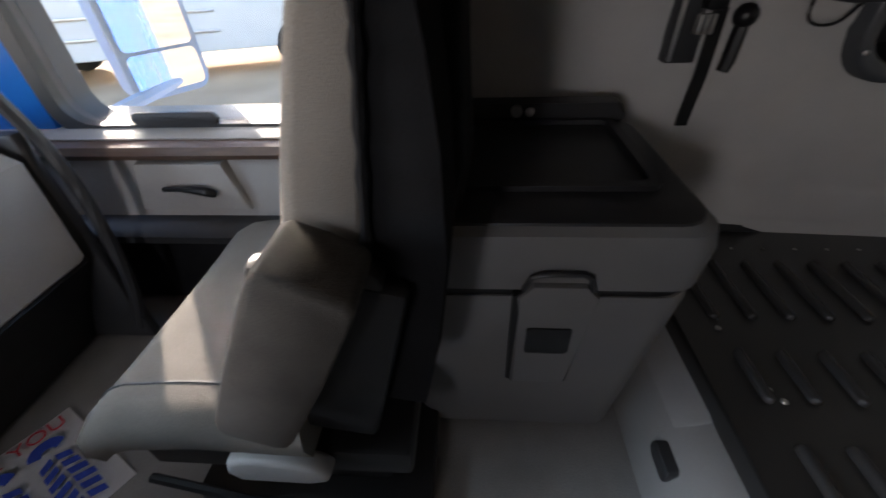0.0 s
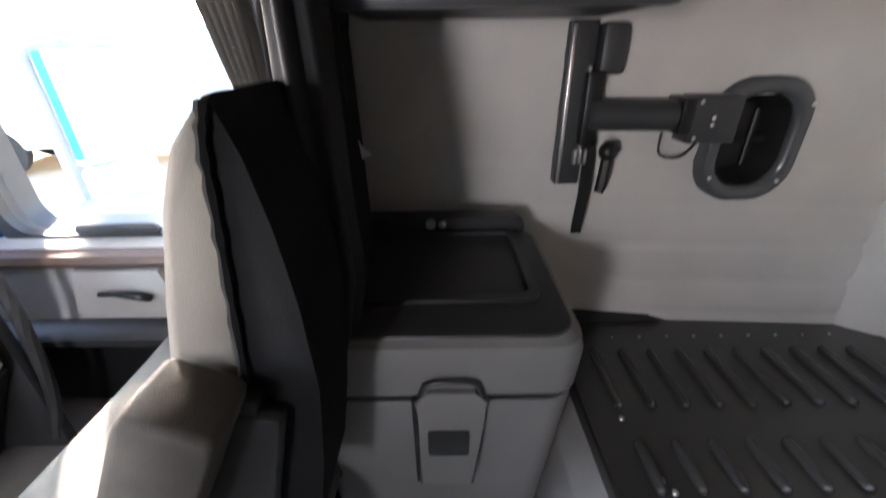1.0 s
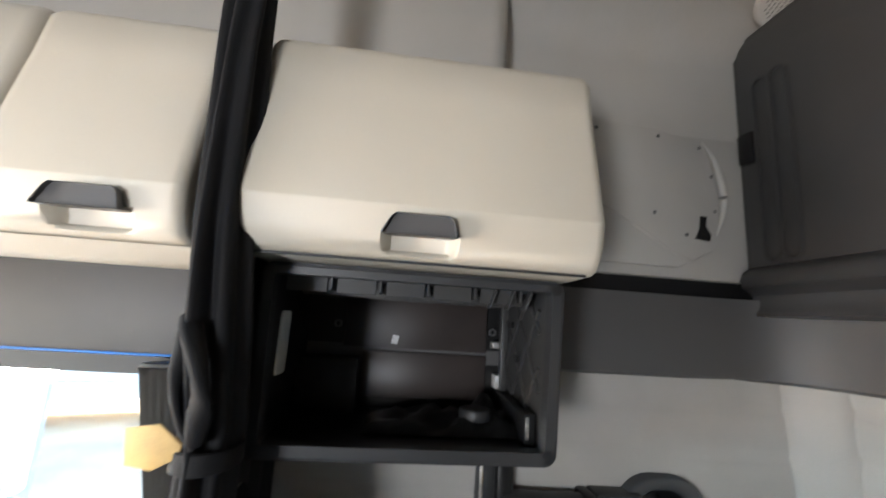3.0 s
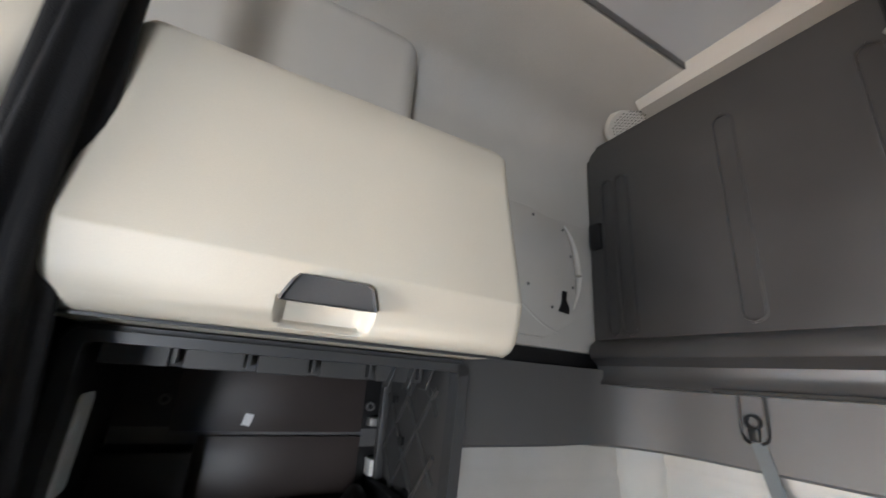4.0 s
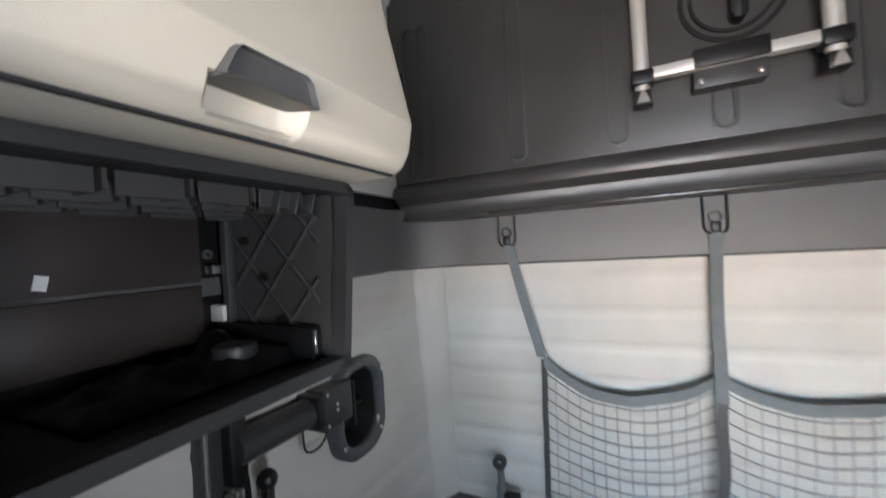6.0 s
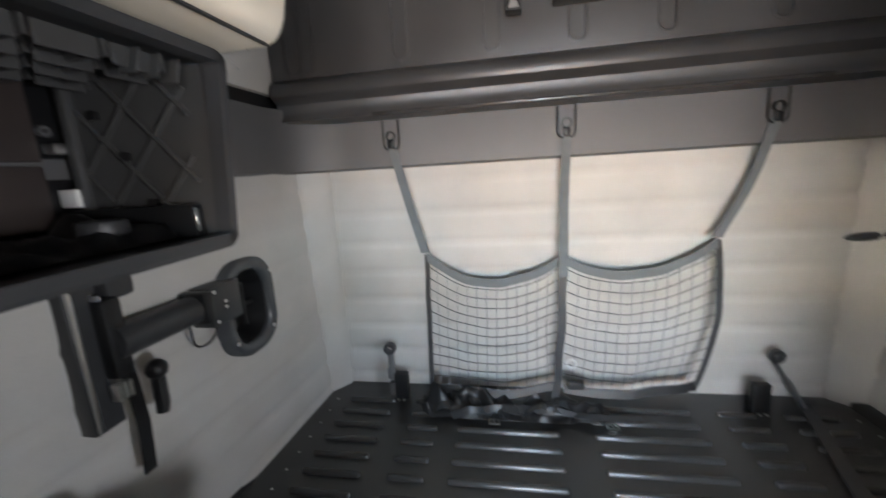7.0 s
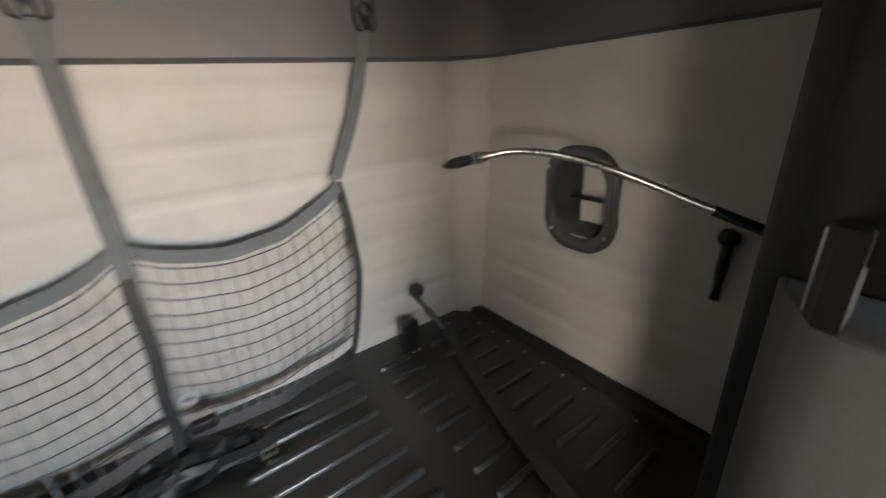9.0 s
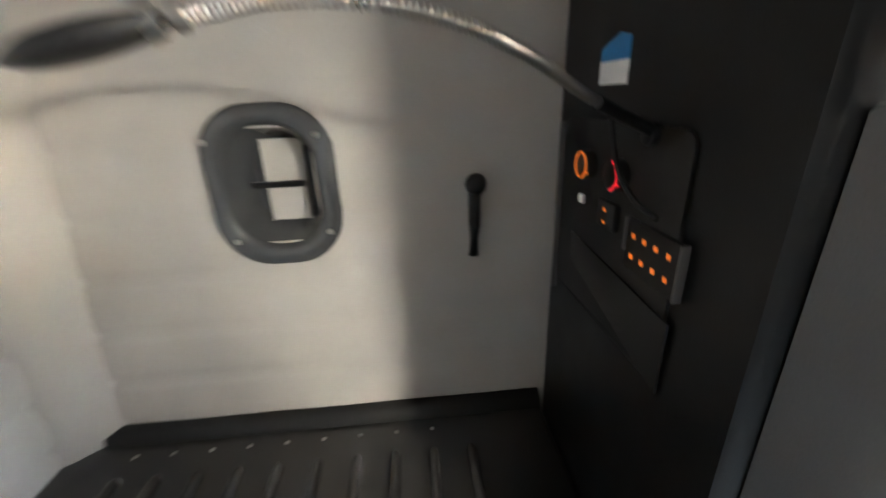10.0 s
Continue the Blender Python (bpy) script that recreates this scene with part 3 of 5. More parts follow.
def cooler():
    t = thing("portable_cooler", (0.07, 0.82, FLOOR_Z), "dark grey portable cooler box with a black lid and front latch", "cooler")
    def plan(inset, z, grow=0.0):
        return [(u, v, z) for u, v in rrect(-0.205 + inset - grow, 0.335 - inset + grow, 0.552 + inset - grow, 1.035 - inset, 0.055, 5)]
    bm = bmesh.new()
    loft(bm, [plan(0.05, FLOOR_Z + 0.012), plan(0.035, FLOOR_Z + 0.02), plan(0.004, 0.845), plan(0.008, 0.855)])
    body = part("body", bm, FRIDGE, t)
    part("seal", loft(bmesh.new(), [plan(0.012, 0.853), plan(0.012, 0.874)]), BLACK, t, "black lid gap")
    bm = bmesh.new()
    loft(bm, [plan(0.008, 0.872), plan(0.0, 0.878), plan(-0.004, 0.955), plan(0.002, 0.984), plan(0.016, 0.994)], cap1=False)
    lid = part("lid", bm, FRIDGE, t)
    top = bmesh.new()
    loft(top, [plan(0.014, 0.990), plan(0.018, 0.998), plan(0.03, 1.002)])
    part("lid_top", top, FRIDGE_TOP, lid, "black lid top")
    rim = bmesh.new()
    ring(rim, rrect(-0.12, 0.275, 0.66, 0.985, 0.03), rrect(-0.10, 0.255, 0.68, 0.968, 0.02), "z", 1.0, 1.012)
    part("rim", rim, FRIDGE_TOP, lid)
    bar = bmesh.new()
    prism(bar, rrect(-0.20, 0.30, 0.985, 1.045, 0.022), "y", 0.985, 1.035, 0.012, 3)
    part("hinge_bar", bar, FRIDGE_TOP, t, "black rear hinge bar")
    kb = bmesh.new()
    tube(kb, [(0.055, 0.985, 1.03), (0.055, 0.972, 1.03)], 0.013, 12)
    dome(kb, (0.085, 0.978, 1.028), 0.011, "y", 0.6)
    part("catch", kb, METAL, t, "bright metal catch")
    side = bmesh.new()
    for k in range(2):
        box(side, 0.312, 0.338, 0.66, 0.95, 0.66 + 0.1 * k, 0.70 + 0.1 * k, 0.006)
    part("side_grip", side, FRIDGE_TOP, body)
    latch = part("latch", prism(bmesh.new(), [(0.033, 0.638), (0.142, 0.638), (0.152, 0.83), (0.165, 0.868), (0.140, 0.895), (0.055, 0.895), (0.030, 0.868), (0.036, 0.83)], "y", 0.538, 0.560, 0.005), FRIDGE, t, "grey pull latch")
    hoop = bmesh.new()
    tube(hoop, [(0.040, 0.545, 0.885), (0.050, 0.541, 0.915), (0.068, 0.540, 0.922), (0.128, 0.540, 0.922), (0.142, 0.541, 0.914), (0.152, 0.545, 0.885)], 0.005, 8)
    part("hoop", hoop, FRIDGE_TOP, latch)
    part("window", prism(bmesh.new(), rrect(0.052, 0.130, 0.735, 0.800, 0.006), "y", 0.534, 0.545, 0.002), BLACK, latch, "dark recessed window")
    part("latch_edge", prism(bmesh.new(), [(0.026, 0.64), (0.035, 0.64), (0.045, 0.885), (0.024, 0.868)], "y", 0.543, 0.561, 0.002), BLACK, latch)
    for x in (-0.13, 0.24):
        for y in (0.62, 0.97):
            part("foot", B(x - 0.02, x + 0.02, y - 0.02, y + 0.02, FLOOR_Z, FLOOR_Z + 0.015, 0.003), BLACK, t)


cooler()

# ---- passenger seat ----


def seat():
    t = thing("passenger_seat", (-0.4, 0.62, FLOOR_Z), "grey cloth passenger seat with a black back and side armrest", "seat")
    y0, y1 = 0.40, 0.87
    # profile of the back: front line, then rear line, upwards
    fr = [(-0.325, 0.80), (-0.300, 0.92), (-0.268, 1.06), (-0.232, 1.19), (-0.196, 1.30), (-0.165, 1.365), (-0.125, 1.405)]
    re = [(-0.110, 0.78), (-0.085, 0.92), (-0.070, 1.06), (-0.074, 1.19), (-0.084, 1.28), (-0.098, 1.355), (-0.112, 1.395)]
    def shell(a, b, ys, name, material, label, shrink=0.0):
        bm = bmesh.new()
        loops = []
        for y, k in ys:
            lp = []
            for (ax, az), (bx, bz) in zip(fr, re):
                lp.append((lerp(ax, bx, a + k), y, az - k * 0.10 - shrink))
            for (ax, az), (bx, bz) in reversed(list(zip(fr, re))):
                lp.append((lerp(ax, bx, b - k * 0.3), y, bz - k * 0.10 - shrink))
            loops.append(lp)
        loft(bm, loops)
        return part(name, bm, material, t, label, smooth=70)
    edge = [(y0 + 0.0, 0.13), (y0 + 0.004, 0.05), (y0 + 0.016, 0.012), (y0 + 0.05, 0.0), (y0 + 0.12, 0.06), (y1 - 0.12, 0.06), (y1 - 0.05, 0.0), (y1 - 0.015, 0.012), (y1, 0.1)]
    back = shell(0.0, 0.53, edge, "backrest", SEAT, "grey ribbed cloth backrest")
    shell(0.495, 1.0, [(y0 + 0.004, 0.06), (y0 + 0.02, 0.0), (y1 - 0.02, 0.0), (y1 - 0.004, 0.06)], "back_cover", SEAT_BACK, "black cloth back cover")
    pipe = bmesh.new()
    tube(pipe, spline([(lerp(a[0], b[0], 0.535), y0 - 0.001, lerp(a[1], b[1], 0.5)) for a, b in zip(fr, re)], 30), [0.006 + 0.0018 * math.sin(k * 2.4) for k in range(31)], 6)
    part("seam", pipe, SEAT_BACK, back, "puckered side seam")
    bm = bmesh.new()
    rows = []
    for i in range(13):
        u = i / 12
        x = lerp(-0.665, -0.29, u)
        top = 0.805 - 0.055 * max(0, (0.22 - u) / 0.22) ** 2 - 0.006 * math.sin(u * 9)
        rows.append([(x, y, lerp(top, top - 0.10, d)) for y, d in ((0.345, 0.95), (0.332, 0.5), (0.34, 0.15), (0.375, 0.0), (0.45, 0.04), (0.62, 0.06), (0.78, 0.04), (0.85, 0.0), (0.885, 0.1), (0.89, 0.9))])
    loft(bm, rows)
    cushion = part("cushion", bm, SEAT, t, "grey cloth seat cushion", smooth=70)
    seam = bmesh.new()
    tube(seam, [(lerp(-0.665, -0.29, u), 0.405, 0.8038 - 0.055 * max(0, (0.22 - u) / 0.22) ** 2 - 0.006 * math.sin(u * 9)) for u in [i / 16 for i in range(17)]], 0.0028, 6)
    part("stitched_seam", seam, DARK, cushion)
    # the armrest hangs folded down along the side of the back
    top, low = Vector((-0.190, 0, 1.105)), Vector((-0.325, 0, 0.840))
    ax = (top - low).normalized()
    nn = Vector((ax.z, 0, -ax.x))
    bm = bmesh.new()
    loops = []
    for y, k in ((0.300, 0.012), (0.303, 0.004), (0.310, 0.0), (0.382, 0.0), (0.388, 0.004), (0.391, 0.012)):
        lp = []
        for s, w in ((0.0, -0.030), (0.006, -0.039), (0.03, -0.045), (0.17, -0.047), (0.305, -0.045), (0.326, -0.043), (0.334, -0.036), (0.337, 0.0), (0.335, 0.034), (0.328, 0.042), (0.305, 0.045), (0.17, 0.047), (0.03, 0.045), (0.006, 0.040), (0.0, 0.030)):
            s2 = lerp(s, 0.165, k * 4) * 0.9
            p = low + ax * s2 + nn * (1.1 * w * (1 - k * 6))
            lp.append((p.x, y, p.z))
        loops.append(lp)
    loft(bm, loops)
    part("armrest", bm, ARMREST, t, "worn grey-brown plush armrest", smooth=70)
    part("armrest_pivot", prism(bmesh.new(), circle(-0.165, 1.045, 0.022, 16), "y", 0.375, 0.41, 0.004), BLACK, t, "black armrest pivot")
    pv = bmesh.new()
    box(pv, -0.33, -0.15, 0.37, 0.405, 0.74, 1.06, 0.012, turn=Matrix.Rotation(radians(14), 3, "Y"))
    part("side_frame", pv, BLACK, t, "black side frame")
    part("seat_frame", B(-0.60, -0.14, 0.36, 0.86, 0.62, 0.69, 0.01), BLACK, t)
    part("suspension", B(-0.55, -0.20, 0.42, 0.80, 0.44, 0.62, 0.02), BLACK, t)
    part("base", B(-0.62, -0.12, 0.38, 0.84, FLOOR_Z, 0.44, 0.01), BLACK, t, "black seat base")
    part("side_handle", prism(bmesh.new(), [(-0.415, 0.655), (-0.30, 0.652), (-0.27, 0.662), (-0.262, 0.682), (-0.28, 0.702), (-0.33, 0.718), (-0.395, 0.722), (-0.425, 0.708), (-0.432, 0.68)], "y", 0.325, 0.36, 0.010, 3), BASE, t, "pale grey rounded side lever")
    lv = bmesh.new()
    tube(lv, spline([(-0.58, 0.33, 0.64), (-0.45, 0.315, 0.63), (-0.36, 0.31, 0.60), (-0.25, 0.31, 0.58), (-0.18, 0.32, 0.57)], 14), 0.008, 6)
    part("cable", lv, BLACK, t, "black cable under the seat")


seat()

# paper mat on the floor in front of the seat
pm = thing("paper_floor_mat", (-0.95, 0.45, FLOOR_Z), "white paper floor mat printed with blue shoe prints", "floor mat")
turn = Matrix.Rotation(radians(-27), 3, "Z")
MAT_AT = Vector((-1.06, 0.33, FLOOR_Z))
def on_mat(u, v, h):
    return MAT_AT + turn @ Vector((u, v, h))
bm = bmesh.new()
rows = []
for i in range(13):
    u = lerp(-0.17, 0.17, i / 12)
    rows.append([bm.verts.new(on_mat(u, lerp(-0.22, 0.20, j / 10), 0.006 + 0.006 * noise.noise(Vector((u * 7, j * 0.3, 2))))) for j in range(11)])
for a, b in zip(rows, rows[1:]):
    for j in range(10):
        bm.faces.new((a[j], a[j + 1], b[j + 1], b[j]))
bmesh.ops.solidify(bm, geom=list(bm.faces), thickness=0.001)
part("sheet", bm, PAPER, pm)
for v0 in (0.118, 0.018):
    bm = bmesh.new()
    for k in range(6):
        for s in (-1, 1):
            w = 0.041 - 0.003 * abs(k - 3)
            u0 = -0.042 + 0.032 * k
            pts = [on_mat(u, v, 0.0145) for u, v in ((u0, v0 + s * 0.004), (u0 + 0.021, v0 + s * 0.004), (u0 + 0.036, v0 + s * w), (u0 + 0.016, v0 + s * w))]
            loft(bm, [pts, [p + Vector((0, 0, 0.0006)) for p in pts]])
    heel = [on_mat(-0.072 + 0.034 * math.cos(a), v0 + 0.038 * math.sin(a), 0.0145) for a in [radians(90 + 18 * k) for k in range(11)]]
    inner_ = [on_mat(-0.060 + 0.016 * math.cos(a), v0 + 0.014 * math.sin(a), 0.0145) for a in [radians(270 - 18 * k) for k in range(11)]]
    heel += inner_
    loft(bm, [heel, [p + Vector((0, 0, 0.0006)) for p in heel]])
    part("shoe_print", bm, INK_BLUE, pm, "blue printed shoe tread")
tx = bpy.data.curves.new("lettering", "FONT")
tx.body, tx.size, tx.extrude, tx.align_x = "THANK YOU", 0.055, 0.0004, "CENTER"
lt = new("lettering", tx)
lt.parent = pm
lt.matrix_local = Matrix.Translation(on_mat(-0.115, 0.02, 0.0148) - Vector((-0.95, 0.45, FLOOR_Z))) @ (turn @ Matrix.Rotation(radians(90), 3, "Z")).to_4x4()
tx.materials.append(INK_RED)

# ---- overhead lockers ----


def locker(x0, x1, name, label, grip=None):
    t = thing(name, ((x0 + x1) / 2, 0.8, 1.80), label, "cabinet")
    prof = [(1.046, 1.822, 0), (0.69, 1.821, 0), (0.612, 1.823, 0), (0.596, 1.829, 0), (0.589, 1.834, 0.3), (0.584, 1.840, 0.8), (0.578, 1.850, 1), (0.574, 1.859, 1), (0.5728, 1.8635, 1), (0.5726, 1.8645, 0), (0.568, 1.885, 0), (0.5655, 1.9005, 0), (0.565, 1.903, 0), (0.5654, 1.9055, 0), (0.585, 2.0, 0), (0.608, 2.11, 0), (0.620, 2.185, 0), (0.638, 2.206, 0), (1.046, 2.21, 0)]
    bm = bmesh.new()
    loops = []
    ends = [(x0, 0.10), (x0 + 0.002, 0.055), (x0 + 0.006, 0.026), (x0 + 0.012, 0.008), (x0 + 0.022, 0.0)]
    if grip is not None:
        ends += [(grip + d, 0.0) for d in (-0.064, -0.060, -0.054, -0.048, -0.042, 0.036, 0.044, 0.050, 0.055, 0.058)]
    ends += [(x1 - 0.022, 0.0), (x1 - 0.012, 0.008), (x1 - 0.006, 0.026), (x1 - 0.002, 0.055), (x1, 0.10)]
    for x, s in ends:
        dip = 0.0
        if grip is not None:
            k = min(1, max(0, (0.062 - abs(x - grip + 0.003)) / 0.020))
            dip = 0.032 * k * k * (3 - 2 * k)
        loops.append([(x, lerp(y, 0.81, s if y < 1 else 0) + dip * q, lerp(z, 1.98, s * 0.3)) for y, z, q in prof])
    loft(bm, loops)
    body = part("door", bm, CREAM, t, "cream plastic flap door", smooth=36)
    c = (x0 + x1) / 2
    return t, body, c


def pull(t, body, c, parent_label="grey finger pull"):
    """A scooped finger pull with a grey lip over it."""
    lipm = bmesh.new()
    pts0 = [(c - 0.062, 1.862), (c - 0.051, 1.883), (c - 0.044, 1.890), (c + 0.038, 1.890), (c + 0.046, 1.884), (c + 0.053, 1.858), (c - 0.063, 1.858)]
    loft(lipm, [[(x, 0.562, z) for x, z in pts0], [(lerp(x, c, 0.04), 0.553, z - 0.002) for x, z in pts0], [(lerp(x, c, 0.1), 0.60, z + 0.004) for x, z in pts0]])
    part("finger_pull", lipm, BAND, body, parent_label)


t, body, c = locker(-0.104, 0.474, "overhead_locker", "cream plastic overhead locker, closed, above the open shelf", 0.178)
pull(t, body, 0.178)
part("flap_gap", B(-0.085, 0.452, 0.604, 0.610, 1.820, 1.8235), DARK, body, "dark gap under the flap")
t, body, c = locker(-0.457, -0.166, "overhead_locker", "cream plastic overhead locker over the side window, closed", -0.290)
pull(t, body, -0.290)
t, body, c = locker(-1.55, -0.459, "overhead_locker", "long cream plastic overhead locker towards the windscreen")
fb = bmesh.new()
prism(fb, [(1.044, 1.82), (0.70, 1.795), (0.64, 1.800), (0.61, 1.82)], "x", -1.55, -0.166, 0.004)
structure("locker_valance", fb, CREAM, "cream valance below the front lockers", "trim")
# black filler paints the shade in the space between two lockers
structure("locker_shade_block", B(-0.165, -0.105, 0.80, 1.046, 1.823, 2.16), BLACK, "black block standing for the shade between the lockers", "trim")

# ---- open shelf box (appliance bay) ----
bay = thing("open_shelf_box", (0.18, 0.85, 1.50), "dark grey open appliance bay, empty, below the overhead locker", "shelf")
X0, X1, Z0, Z1, YF, YB = -0.075, 0.440, 1.502, 1.824, 0.695, 1.044
frame_ = bmesh.new()
ring(frame_, rrect(X0 - 0.012, X1 + 0.012, Z0 - 0.012, Z1 - 0.006, 0.022), rrect(X0 + 0.012, X1 - 0.012, Z0 + 0.014, Z1 - 0.026, 0.006), "y", YF, YF + 0.03)
bmesh.ops.bevel(frame_, geom=[e for e in frame_.edges if abs(e.verts[0].co.y - YF) < 1e-5 and abs(e.verts[1].co.y - YF) < 1e-5], offset=0.007, segments=3, affect="EDGES")
for v in frame_.verts:
    v.co.y += (1.66 - v.co.z) * 0.10
part("front_frame", frame_, DARK, bay, "dark grey rounded front frame")
# inner faces coloured black for the bay's deep shade; lit right wall left grey
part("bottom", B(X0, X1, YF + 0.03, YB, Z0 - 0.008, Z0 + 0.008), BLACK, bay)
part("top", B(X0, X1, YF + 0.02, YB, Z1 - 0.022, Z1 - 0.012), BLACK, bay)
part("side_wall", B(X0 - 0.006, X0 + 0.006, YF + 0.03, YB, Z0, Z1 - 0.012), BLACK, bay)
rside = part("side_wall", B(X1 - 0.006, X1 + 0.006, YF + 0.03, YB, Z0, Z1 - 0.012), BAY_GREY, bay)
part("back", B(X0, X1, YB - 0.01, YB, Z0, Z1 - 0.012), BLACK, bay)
part("back_board", B(0.02, 0.385, YB - 0.022, YB - 0.012, 1.658, 1.795, 0.001), BROWN, bay, "brown-grey back board")
part("back_board", B(0.07, 0.385, YB - 0.022, YB - 0.012, 1.540, 1.650, 0.001), BROWN, bay, "brown-grey back board")
# window light in the slot opening, painted as a white plate
part("slot_light_plate", prism(bmesh.new(), rrect(0.775, 0.835, 1.615, 1.735, 0.008), "x", X0 + 0.006, X0 + 0.010, 0.001), WHITE, bay, "white plate standing for light through the side slot")
part("label_sticker", B(0.141, 0.157, YB - 0.025, YB - 0.0225, 1.669, 1.691, turn=Matrix.Rotation(radians(12), 3, "Y")), PAPER, bay, "small white sticker")
for r in range(4):
    for k in range(6):
        x = -0.06 + 0.092 * k + 0.046 * (r % 2)
        if x < 0.37:
            y = 0.752 + 0.066 * r
            cell = B(x, x + 0.074, y, y + 0.005, Z1 - 0.050, Z1 - 0.021, 0.001, 1)
            box(cell, x + 0.078, x + 0.083, y - 0.004, y + 0.060, Z1 - 0.044, Z1 - 0.021)
            part("roof_cell", cell, BAY_GREY, bay, "moulded rib cell")
for k in range(3):
    part("roof_tab", B(0.33 + 0.035 * k, 0.334 + 0.035 * k, 0.735, 0.765, Z1 - 0.060, Z1 - 0.021, 0.001, 1, turn=Matrix.Rotation(radians(18), 3, "Y")), BAY_GREY, bay, "slanted moulded tab")
lat = bmesh.new()
for k in range(-2, 4):
    for s in (1, -1):
        pa, pb = (0.78 + 0.105 * k, 1.52), (0.78 + 0.105 * k + s * 0.25, 1.79)
        pts = []
        for i in range(13):
            y, z = lerp(pa[0], pb[0], i / 12), lerp(pa[1], pb[1], i / 12)
            if 0.75 < y < 1.0:
                pts.append((X1 - 0.008, y, z))
        if len(pts) > 2:
            tube(lat, pts, 0.0052, 6)
part("lattice_rib", lat, BAY_GREY, rside, "diagonal moulded ribs")
part("side_post", B(X1 - 0.026, X1 - 0.006, 0.985, 1.005, 1.57, 1.79, 0.005), BAY_GREY, rside, "upright moulded post")
for y, z in ((0.90, 1.66), (0.86, 1.575), (0.95, 1.735)):
    part("moulding_hole", prism(bmesh.new(), rrect(y - 0.010, y + 0.010, z - 0.008, z + 0.008, 0.003, 2), "x", X1 - 0.0125, X1 - 0.0065), BLACK, rside, "small dark hole")
module = part("side_module", B(X1 - 0.034, X1 - 0.012, 0.76, 1.02, Z0 + 0.008, Z0 + 0.068, 0.003), BLACK, bay, "black connector strip along the shelf side")
part("metal_end", B(X1 - 0.032, X1 - 0.026, 0.756, 0.7605, Z0 + 0.022, Z0 + 0.062, 0.001, 1), METAL, module, "bright metal end")
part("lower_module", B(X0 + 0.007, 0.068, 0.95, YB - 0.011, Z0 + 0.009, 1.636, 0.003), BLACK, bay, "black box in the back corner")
for x, z, r in ((0.402, 1.712, 0.010), (0.002, 1.712, 0.010)):
    sb = bmesh.new()
    ring(sb, circle(x, z, r, 16), circle(x, z, r * 0.55, 16), "y", YB - 0.022, YB - 0.012)
    part("screw_boss", sb, BAND, bay)
part("clip", B(0.398, 0.424, YB - 0.04, YB - 0.012, 1.672, 1.690, 0.002), METAL, bay, "bright metal clip")
part("clip", B(0.405, 0.440, YB - 0.05, YB - 0.012, 1.575, 1.608, 0.002), WHITE, bay, "pale square clip")
cl = bmesh.new()
rows = []
for i in range(22):
    rows.append([cl.verts.new((lerp(0.10, 0.43, i / 21), lerp(0.80, 1.02, j / 11), Z0 + 0.012 + (0.055 * (0.3 + 0.7 * i / 21) * max(0, noise.noise(Vector((i * 0.33, j * 0.4, 3.3))) + 0.45) if 0 < i < 21 and 0 < j < 11 else 0))) for j in range(12)])
for a, b in zip(rows, rows[1:]):
    for j in range(11):
        cl.faces.new((a[j], a[j + 1], b[j + 1], b[j]))
wires = tagged(part("black_cloth", cl, BLACK, smooth=80), "crumpled black cloth and cables on the shelf floor", "cloth")
gl = bmesh.new()
prism(gl, circle(0.33, 0.86, 0.035, 18), "z", Z0 + 0.03, Z0 + 0.055, 0.006)
tagged(part("cap", gl, DARK), "dark round plastic cap lying on the cloth", "cap")

# ---- arm bracket and wall recesses ----


def wall_recess(side):
    y = side * 1.05
    t = thing("wall_recess", (0.88, y, 1.215), "dark grey plastic rounded recess cup set in the quilted wall", "recess", "wall recesses")
    o, i1, i2 = rrect(0.760, 1.000, 1.060, 1.370, 0.095, 7), rrect(0.798, 0.962, 1.100, 1.330, 0.072, 7), rrect(0.815, 0.945, 1.118, 1.312, 0.06, 7)
    bm = bmesh.new()
    f = lambda pts, d: [(u, y + side * d, v) for u, v in pts]
    def grow(k):
        return [(lerp(a[0], b[0], k), lerp(a[1], b[1], k)) for a, b in zip(o, i1)]
    loft(bm, [f(o, 0.03), f(grow(0.04), -0.012), f(grow(0.2), -0.018), f(grow(0.75), -0.016), f(i1, -0.006), f(i1, 0.004)], cap0=False, cap1=False)
    part("rim", bm, CUP, t, smooth=50)
    bm = bmesh.new()
    loft(bm, [f(i1, 0.004), f(i2, 0.055), f([(lerp(u, 0.88, 0.1), lerp(v, 1.215, 0.1)) for u, v in i2], 0.075)], cap0=False)
    # same cup on both sides; shaded one coloured black, better lit one grey
    part("cup", bm, BLACK if side > 0 else CUP, t, "cup with its side's light put into the colour", smooth=50)
    for u, v in ((0.785, 1.125), (0.965, 1.115), (0.985, 1.305), (0.785, 1.31)):
        part("screw", dome(bmesh.new(), (u, y - side * 0.018, v), 0.006, "y", 0.5, 8), METAL, t, "small bright screw")
    if side < 0:
        part("inner_plate", B(0.835, 0.915, y + side * 0.060, y + side * 0.070, 1.135, 1.30, 0.003), LINER, t, "pale plate at the back of the cup")
    brk = bmesh.new()
    tube(brk, [(0.83, y + side * 0.03, 1.215), (0.93, y + side * 0.03, 1.215)], 0.007, 6)
    if side > 0:
        tube(brk, [(0.885, y + side * 0.025, 1.15), (0.885, y + side * 0.025, 1.29)], 0.006, 6)
    part("crossbar", brk, BLACK, t, "small inner bar")
    return t


wall_recess(1)
wall_recess(-1)

